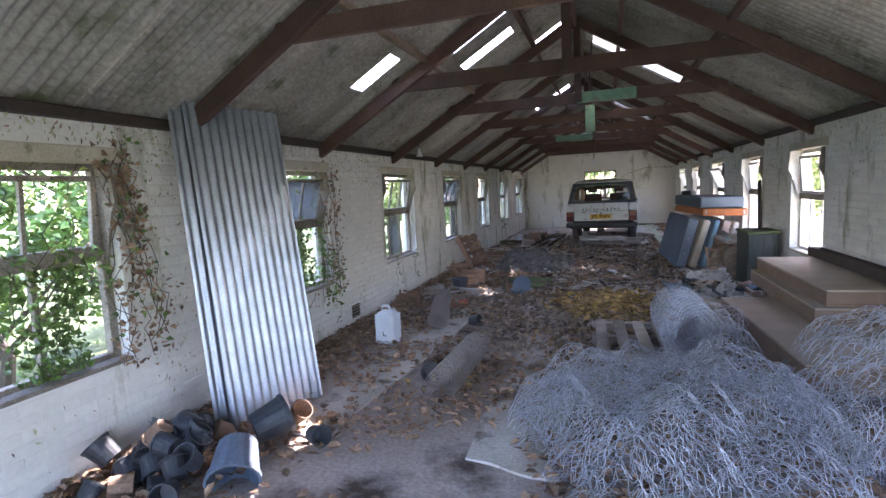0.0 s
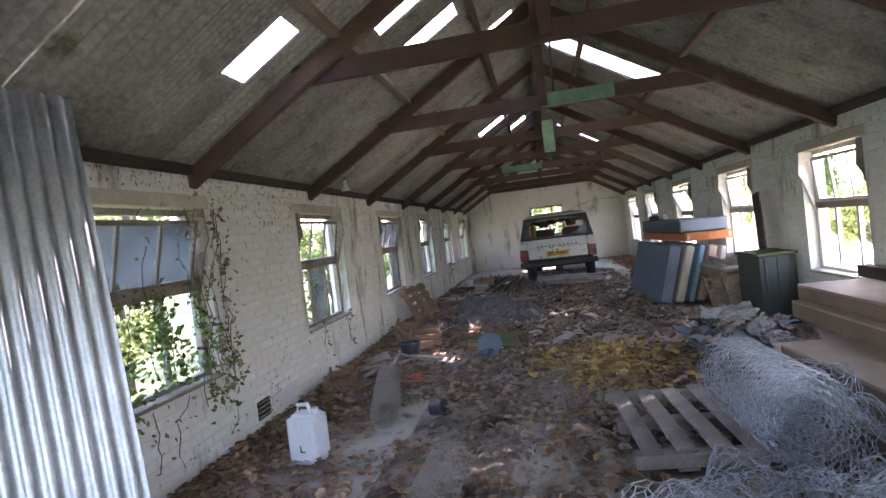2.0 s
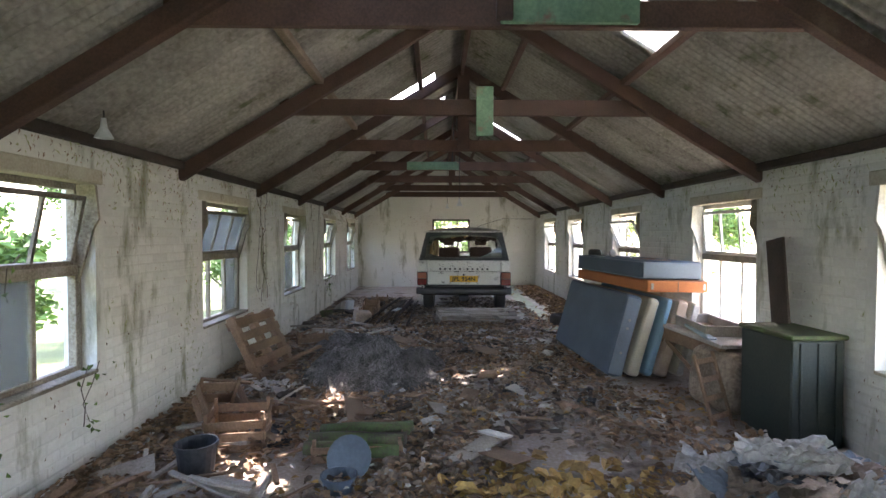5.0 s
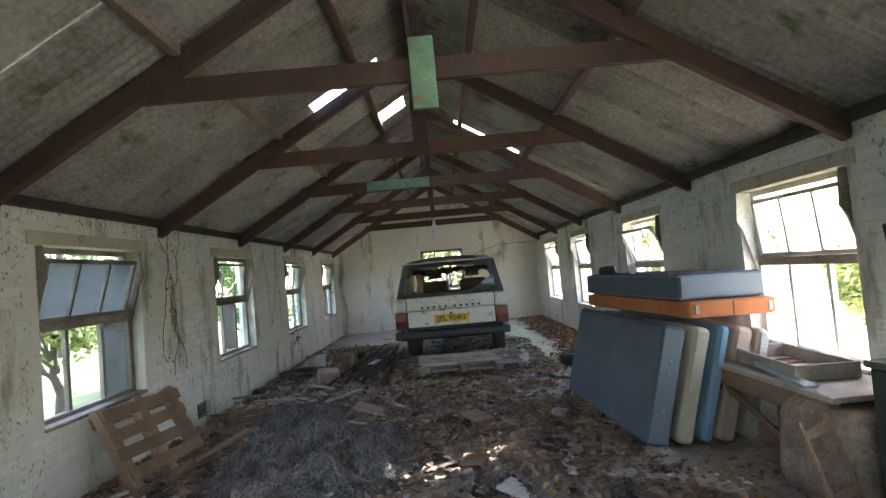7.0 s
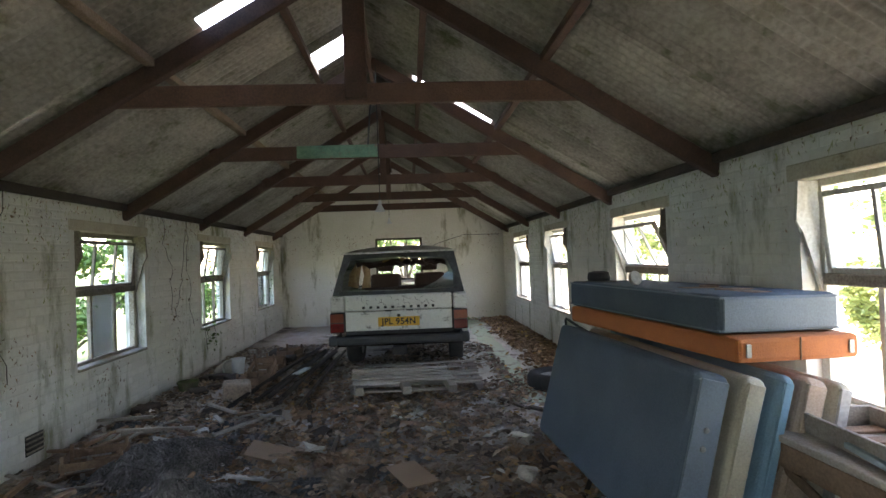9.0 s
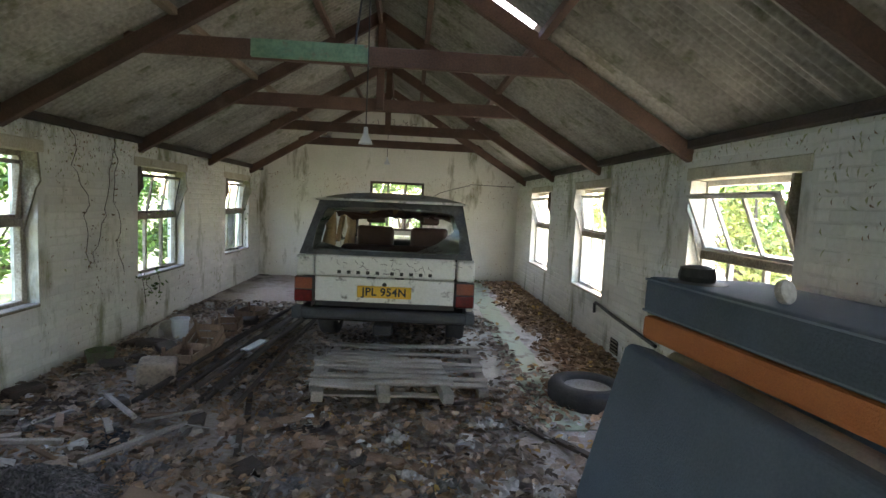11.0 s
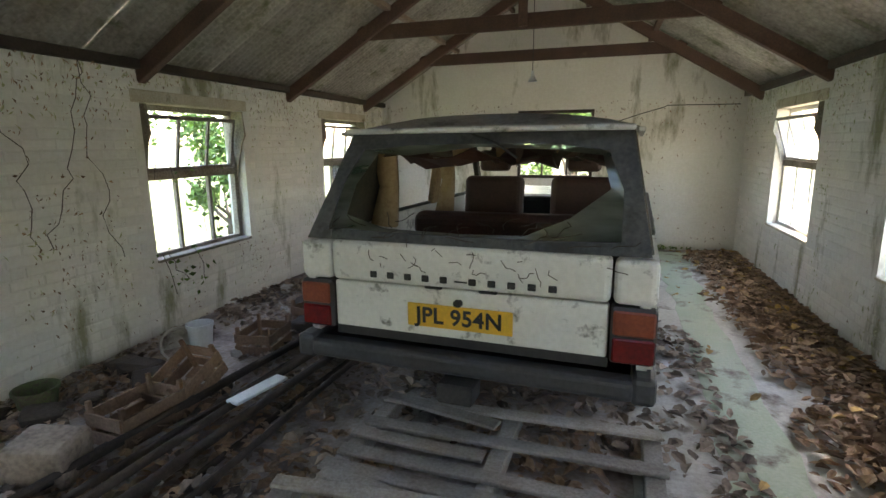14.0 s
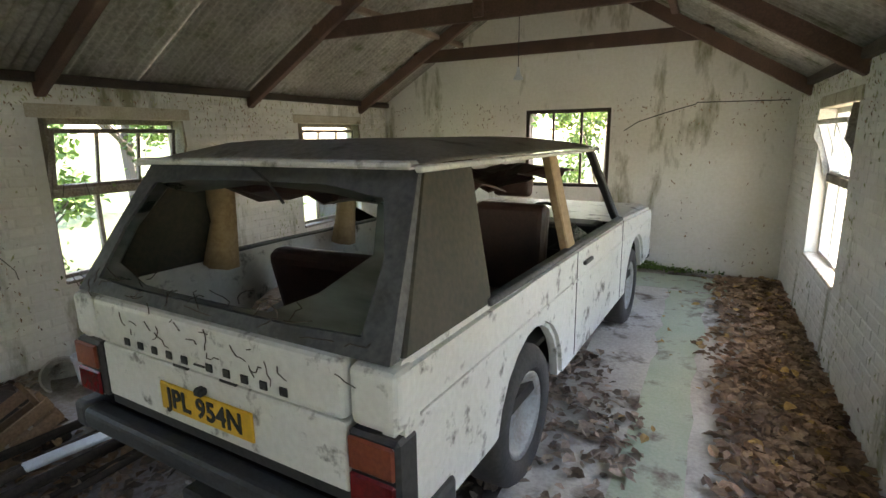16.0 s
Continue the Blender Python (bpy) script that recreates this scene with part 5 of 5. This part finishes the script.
patch("floor_strip", [(1.42, -7.4), (1.80, -7.4), (1.82, -5.7), (1.86, -3.0), (1.95, -.9), (1.55, -.9), (1.56, -3.0), (1.46, -5.7)], .020, "greenfloor", "strip of worn pale green floor paint", 3)
patch("floor_strip_cross", [(.9, -.88), (2.4, -.86), (2.5, -.2), (.9, -.2)], .017, "greenfloor", "band of worn pale green floor paint", 13)
patch("floor_bare", [(1.0, -7.4), (2.55, -7.4), (2.6, -.3), (1.05, -.3)], .016, "slab", "bare pale concrete beside the car", 4)
patch("floor_slab", [(-.55, -17.6), (.05, -17.7), (.1, -15.0), (-.5, -14.4)], .016, "slab", "bare pale concrete patch on the floor", 5)
patch("floor_path", [(-2.0, -17.4), (-1.55, -17.6), (-1.25, -13.2), (-1.6, -13.0)], .017, "slab", "bare pale concrete track on the floor", 6)


# litter
def litter(name, material, count, region, size, seed, label, cat, dens=None, lift=.02):
    rng = random.Random(seed)
    vs, fs = [], []
    x0, x1, y0, y1 = region
    made = 0
    tries = 0
    while made < count and tries < count * 12:
        tries += 1
        x, y = rng.uniform(x0, x1), rng.uniform(y0, y1)
        if dens and rng.random() > dens(x, y):
            continue
        made += 1
        s = size * rng.uniform(.5, 1.4)
        e = Euler((rng.gauss(0, .3), rng.gauss(0, .3), rng.uniform(0, 6.28))).to_matrix()
        c = Vector((x, y, lift + rng.random() * .035))
        cu = rng.uniform(.05, .3)
        b = len(vs)
        w = rng.uniform(.22, .4)
        for q in ((0, -.5, 0), (w, -.1, cu), (w * .7, .3, cu * .7), (0, .5, .05), (-w * .8, .25, cu), (-w, -.15, cu * .8)):
            vs.append(tuple(c + e @ (Vector(q) * s)))
        fs += [(b, b + 1, b + 2, b + 3), (b, b + 3, b + 4, b + 5)]
    me = bpy.data.meshes.new(name)
    me.from_pydata(vs, [], fs)
    me.materials.append(M[material])
    return tagged(new(name, me), label, cat, kind="stuff")


def clumpy(k, at, seed):
    return lambda x, y: max(0, min(1, (noise.noise((x * k, y * k, seed)) - at) * 3))


litter("leaf_litter", "yellea", 850, (-.8, 1.4, -14.7, -12.1), .11, 1, "yellow autumn leaves scattered thickly on the floor", "fallen leaves",
       lambda x, y: max(0, 1.1 - math.hypot((x - .35) / .85, (y + 13.35) / 1.0)), .025)
litter("leaf_litter", "yellea", 900, (-1.8, 2.0, -16.5, -7), .06, 2, "scattered yellow autumn leaves on the floor", "fallen leaves", clumpy(1.2, -.1, 3))
litter("leaf_litter", "drylea", 15000, (-2.6, 2.2, -19.5, -5.5), .07, 3, "dry brown leaves littering the dirty floor", "fallen leaves", clumpy(1.1, -.25, 8))
litter("wood_litter", "debris", 14000, (-2.7, 1.6, -15.5, -3), .075, 4, "wood chips and brown rubbish littering the floor", "litter", clumpy(.9, -.3, 12))
litter("paper_litter", "paper", 800, (-2.6, 2.2, -14, -6.5), .055, 5, "pale scraps littering the floor", "litter", clumpy(1.3, -.1, 15), .03)
litter("leaf_bank", "drylea", 7500, (1.7, 2.68, -8, -.2), .085, 6, "bank of brown leaves along the wall foot", "fallen leaves",
       lambda x, y: max(0, min(1, (x - 1.93 + .2 * noise.noise((x * 2, y * 2, 1))) * 2.2)), .03)
litter("leaf_bank", "yellea", 300, (1.4, 2.66, -8, -.2), .07, 7, "yellow leaves among the brown bank by the wall", "fallen leaves",
       lambda x, y: max(0.06, min(1, (x - 2.0) * 1.2)), .045)
litter("wall_litter", "drylea", 5000, (-2.76, -2.1, -19, -9), .06, 8, "brown leaves and earth gathered at the wall foot", "fallen leaves",
       lambda x, y: max(0, (-2.1 - x) * 1.4), .02)


# ivy round the left windows and creepers on the wall
def ivy(y0, y1, z0, z1, count, seed, label, x=XL, s=1, material="leafg", size=.055):
    rng = random.Random(seed)
    root = empty("ivy", pose(0, 0, 0), label, "ivy", "ivy")
    st = bmn()
    lb = bmn()
    for k in range(max(3, count // 40)):
        y = rng.uniform(y0, y1)
        z = z1
        pts = []
        while z > z0 and len(pts) < 14:
            pts.append((x + s * .012, y, z))
            y += rng.gauss(0, .05)
            z -= rng.uniform(.05, .16)
        if len(pts) > 1:
            tube(st, pts, .0032, 5)
        for p in pts:
            for _ in range(max(1, count // 60)):
                leaf(lb, rng, Vector(p) + Vector((s * rng.uniform(.0, .05), rng.gauss(0, .06), rng.gauss(0, .06))), size * rng.uniform(.5, 1.3))
    part("stem", st, "bark", root)
    part("leaves", lb, material, root)


ivy(-17.86, -17.72, .5, 2.1, 130, 1, "ivy growing round the near window edge")
ivy(-15.35, -14.95, .15, 1.95, 220, 2, "withered ivy hanging below the window corner", material="drylea")
ivy(-16.4, -15.1, .45, .95, 300, 3, "ivy tumbling over the window sill")
ivy(-13.5, -12.2, .25, .7, 130, 4, "sparse dark ivy below the window sill")
ivy(-9.2, -8.2, .2, 2.2, 60, 5, "withered creeper stems hanging down the white wall", material="drylea", size=.035)
ivy(-6.1, -5.1, .2, 2.2, 70, 6, "withered creeper stems on the white wall", material="drylea", size=.035)
ivy(-4.85, -3.5, .3, .68, 120, 7, "dark ivy on the sill and wall below the window")
ivy(-4.8, -3.6, 1.25, 1.45, 90, 8, "ivy leaves growing along the window transom", x=XL - .06)
ivy(-13.5, -12.3, 1.15, 1.4, 70, 9, "ivy leaves along the window transom", x=XL - .06)
ivy(-16.3, -15.2, 1.2, 1.95, 110, 10, "ivy growing in through the broken window", x=XL - .06)
ivy(-19.3, -17.9, 1.0, 1.95, 160, 11, "yellow-green ivy growing through the window", x=XL - .07, material="leafy")
ivy(-1.95, -.7, .5, 1.3, 60, 12, "ivy leaves on the far window", x=XL - .05)


ivy(-19.3, -17.9, .64, 1.35, 620, 21, "dense dark ivy filling the lower window", x=XL - .11)
ivy(-16.4, -15.15, .64, 1.3, 560, 22, "dense dark ivy filling the lower window", x=XL - .11)
ivy(-13.5, -12.3, .64, 1.25, 240, 25, "dark ivy filling the lower window", x=XL - .19)
ivy(-18.0, -17.75, .6, 1.95, 260, 26, "withered brown creeper hanging at the window edge", material="drylea")
ivy(-16.4, -15.05, .1, .6, 130, 27, "withered brown creeper spilling below the sill", material="drylea", size=.04)
ivy(-7.7, -6.5, .64, 1.2, 110, 28, "ivy outside the lower window", x=XL - .19)
ivy(-10.5, -9.4, .64, 1.2, 60, 23, "sparse ivy outside the lower window", x=XL - .19)
ivy(-4.8, -3.6, .64, 1.9, 190, 24, "sparse ivy in the lower window", x=XL - .19)


# dirt flakes, cobwebs and withered rootlets on the walls
def wall_flakes(name, axis, at, s, u0, u1, count, size, seed, material, label):
    rng = random.Random(seed)
    vs, fs, made = [], [], 0
    while made < count:
        u, z = rng.uniform(u0, u1), rng.uniform(.1, 2.2)
        d = .03 + .6 * max(0, (z - 1.55) / .65) + .8 * max(0, noise.noise((u * 1.9, z * .7, seed)) - .15) * 1.5
        if axis == "x":
            wins = LEFT_WIN if at < 0 else RIGHT_WIN
            if any(a - .09 < u < b + .09 and SILL - .02 < z < HEAD + .12 for a, b in wins):
                continue
        elif BACK_WIN[0] - .03 < u < BACK_WIN[1] + .03 and z > BACK_WIN[2] - .05:
            continue
        if rng.random() > d:
            continue
        made += 1
        b = len(vs)
        l, w, a = size * rng.uniform(.4, 1.6), size * rng.uniform(.15, .5), rng.gauss(math.pi / 2, .6)
        for p, q, h in ((-l, 0, .002), (0, w, .010), (l, 0, .003), (0, -w, .008)):
            du, dz = p * math.cos(a) - q * math.sin(a), p * math.sin(a) + q * math.cos(a)
            vs.append((at + s * (h + .005), u + du, z + dz) if axis == "x" else (u + du, at + s * (h + .005), z + dz))
        fs.append((b, b + 1, b + 2, b + 3))
    me = bpy.data.meshes.new(name)
    me.from_pydata(vs, [], fs)
    me.materials.append(M[material])
    tagged(new(name, me), label, "wall dirt", kind="stuff")


wall_flakes("wall_dirt", "x", XL, 1, -19.5, .05, 2600, .016, 1, "drylea", "dark flakes and withered rootlets clinging to the wall")
wall_flakes("wall_moss", "x", XL, 1, -19.5, .05, 1500, .022, 2, "moss", "patches of green moss on the damp white wall")
wall_flakes("wall_dirt", "x", XR, -1, -17, .05, 1100, .014, 3, "drylea", "dark flakes clinging to the white wall")
wall_flakes("wall_moss", "x", XR, -1, -17, .05, 1300, .022, 4, "moss", "patches of green moss on the damp white wall")
wall_flakes("wall_dirt", "y", YB, -1, XL + .05, XR - .05, 420, .016, 5, "drylea", "dark flakes clinging to the gable wall")

# sticks and scraps in the rubbish
rng = random.Random(31)
for k in range(150):
    x = rng.uniform(-2.55, -1.2) if k % 3 else rng.uniform(-1.2, 1.6)
    y = rng.uniform(-13.8, -7.2)
    if not k % 3:
        y = rng.uniform(-12.0, -7.0)
    l = rng.uniform(.2, .7)
    b = box(bmn(), -l / 2, l / 2, -rng.uniform(.01, .035), .015, 0, rng.uniform(.012, .03), .003)
    thing("broken_stick", b, ("darkwood", "greywood", "brownwood")[k % 3], "broken stick of old wood among the rubbish", "stick", "broken sticks", m=pose(x, y, .02 + .10 * rng.random() * (x < -1.2), rng.gauss(0, 8), rng.gauss(0, 7), rng.uniform(0, 360)))
for k in range(70):
    x, y = (rng.uniform(-2.5, -1.3), rng.uniform(-13.4, -7.0)) if k % 2 else (rng.uniform(-1.2, 1.3), rng.uniform(-11.8, -7.2))
    w = rng.uniform(.14, .36)
    crumpled("rag", pose(x, y, .015, rng.gauss(0, 8), rng.gauss(0, 8), rng.uniform(0, 360)), w, w * .8, .05, ("debris", "plasticb", "netting", "brownwood", "paper")[k % 5], "crumpled rag in the floor rubbish", "rag", k + 80, "rags")


# withered creeper on the tailgate and car roof edge
rng = random.Random(41)
segs = []
for k in range(22):
    x, z = rng.gauss(0, .4), rng.uniform(.93, 1.055)
    x = max(-.66, min(.66, x))
    a = rng.uniform(0, 6.28)
    p = Vector((x, -.034, z))
    for _ in range(rng.randint(1, 4)):
        a += rng.gauss(0, .7)
        q = p + Vector((math.cos(a) * .022, rng.uniform(-.004, .002), math.sin(a) * .022))
        segs.append((p, q))
        p = q
for k in range(60):
    u = rng.uniform(-.95, .95)
    p = wpt(u, rng.choice((.04, .95)) + rng.gauss(0, .02), -.008)
    a = rng.uniform(0, 6.28)
    for _ in range(4):
        a += rng.gauss(0, .6)
        q = p + Vector((math.cos(a) * .035, rng.uniform(-.006, .004), abs(math.sin(a)) * .02))
        segs.append((p, q))
        p = q
twigs = wires("dead_creeper", segs, .0022)
twigs.materials.append(M["bark"])
tw = tagged(new("dead_creeper", twigs), kind="stuff")
tw.parent = car


# chunks of rubble, tins and broken board strewn through the rubbish
def chunk(seed, s):
    b = box(bmn(), -s, s, -s * .75, s * .75, 0, s * .8, s * .22, seg=1)
    for v in b.verts:
        v.co += Vector((noise.noise(v.co * 11 + Vector((seed, 0, 0))), noise.noise(v.co * 11 + Vector((0, seed, 0))), .4 * noise.noise(v.co * 9 + Vector((0, 0, seed))))) * s * .5
        v.co.z = max(v.co.z, 0)
    return b


rng = random.Random(58)
for k in range(90):
    if k % 3:
        x, y = rng.uniform(-2.6, -.4), rng.uniform(-13.0, -7.2)
    else:
        x, y = rng.uniform(-.6, 1.5), rng.uniform(-12.2, -7.6)
    thing("rubble_lump", chunk(k, rng.uniform(.03, .10)), ("slab", "brownwood", "debris", "paper", "darkwood")[k % 5], "small broken lump among the floor rubbish", "rubble", "rubble lumps",
          m=pose(x, y, .0, rng.uniform(-14, 14), rng.uniform(-14, 14), rng.uniform(0, 360)))
for k in range(26):
    x, y = rng.uniform(-2.5, .6), rng.uniform(-12.8, -7.4)
    w, l = rng.uniform(.12, .28), rng.uniform(.2, .45)
    thing("broken_board", box(bmn(), -w / 2, w / 2, -l / 2, l / 2, 0, rng.uniform(.006, .018), .002), ("brownwood", "greywood", "chip", "paper")[k % 4], "broken piece of old board in the rubbish", "board", "broken boards",
          m=pose(x, y, .03 + .05 * rng.random(), rng.gauss(0, 12), rng.gauss(0, 12), rng.uniform(0, 360)))

# weeds at the foot of the gable wall
wd = empty("weed_clump", pose(0, 0, 0), "low green weeds growing at the gable wall foot", "weeds")
rng = random.Random(66)
wl = bmn()
for k in range(420):
    x = 1.0 + abs(rng.gauss(0, .42))
    leaf(wl, rng, Vector((x, YB - .02 - abs(rng.gauss(0, .06)), .02 + abs(rng.gauss(0, .10)) * max(.2, 1.7 - x))), .05 * rng.uniform(.6, 1.3))
part("leaves", wl, "leafg", wd)


# ---- bricks of the whitewashed walls ----
BW, BH, BD = .215, .065, .012


def brick_mesh(name, length):
    b = box(bmn(), 0, BD, 0, length, 0, BH, 0)
    bmesh.ops.bevel(b, geom=[e for e in b.edges if all(v.co.x > BD / 2 for v in e.verts)], offset=.007, segments=1, affect="EDGES")
    return mesh_of(name, b, "whitebrick_piece")


def courses(y0, y1, wins):
    z, row = .01, 0
    while z + BH < EAVE:
        y = y0 - (.1125 if row % 2 else 0)
        while y < y1:
            a, b = max(y, y0), min(y + BW, y1)
            for w0, w1 in wins:
                if z + BH > SILL - .01 and z < HEAD + .10 and a < w1 + .085 and b > w0 - .085:
                    if a < w0 - .085:
                        b = w0 - .087
                    elif b > w1 + .085:
                        a = w1 + .087
                    else:
                        b = a
            if b - a > .05:
                yield a, b, z
            y += BW + .010
        z += BH + .010
        row += 1


cache = {}
rng = random.Random(77)
count = 0
rest = {-1: ([], []), 1: ([], [])}
for s, wins, parent in ((-1, LEFT_WIN, wall_west), (1, RIGHT_WIN, wall_east)):
    for a, b, z in courses(YF + 2, YB, wins):
        jut = rng.uniform(-.0102, -.0075)
        single = s < 0 and -15.1 < a < -13.4 and count < 300
        if single:
            count += 1
            key = round(b - a, 2)
            if key not in cache:
                cache[key] = brick_mesh("brick", key)
            ob = new("brick", cache[key])
            ob.parent = parent
            ob.matrix_basis = pose(XL + jut, a, z)
        else:
            vs, fs = rest[s]
            x0 = XL if s < 0 else XR
            xi, xo = x0 - s * -.0, x0 - s * (BD + jut)
            n0 = len(vs)
            e = .007
            vs += [(xi, a, z), (xi, b, z), (xi, b, z + BH), (xi, a, z + BH), (xo, a + e, z + e), (xo, b - e, z + e), (xo, b - e, z + BH - e), (xo, a + e, z + BH - e)]
            fs += [(n0 + 4, n0 + 5, n0 + 6, n0 + 7)] + [(n0 + q, n0 + (q + 1) % 4, n0 + 4 + (q + 1) % 4, n0 + 4 + q) for q in range(4)]
for s, parent in ((-1, wall_west), (1, wall_east)):
    me = bpy.data.meshes.new("brickwork")
    me.from_pydata(*[rest[s][0], [], rest[s][1]])
    me.materials.append(M["whitebrick"])
    ob = tagged(new("brickwork", me), kind="stuff")
    ob.parent = parent
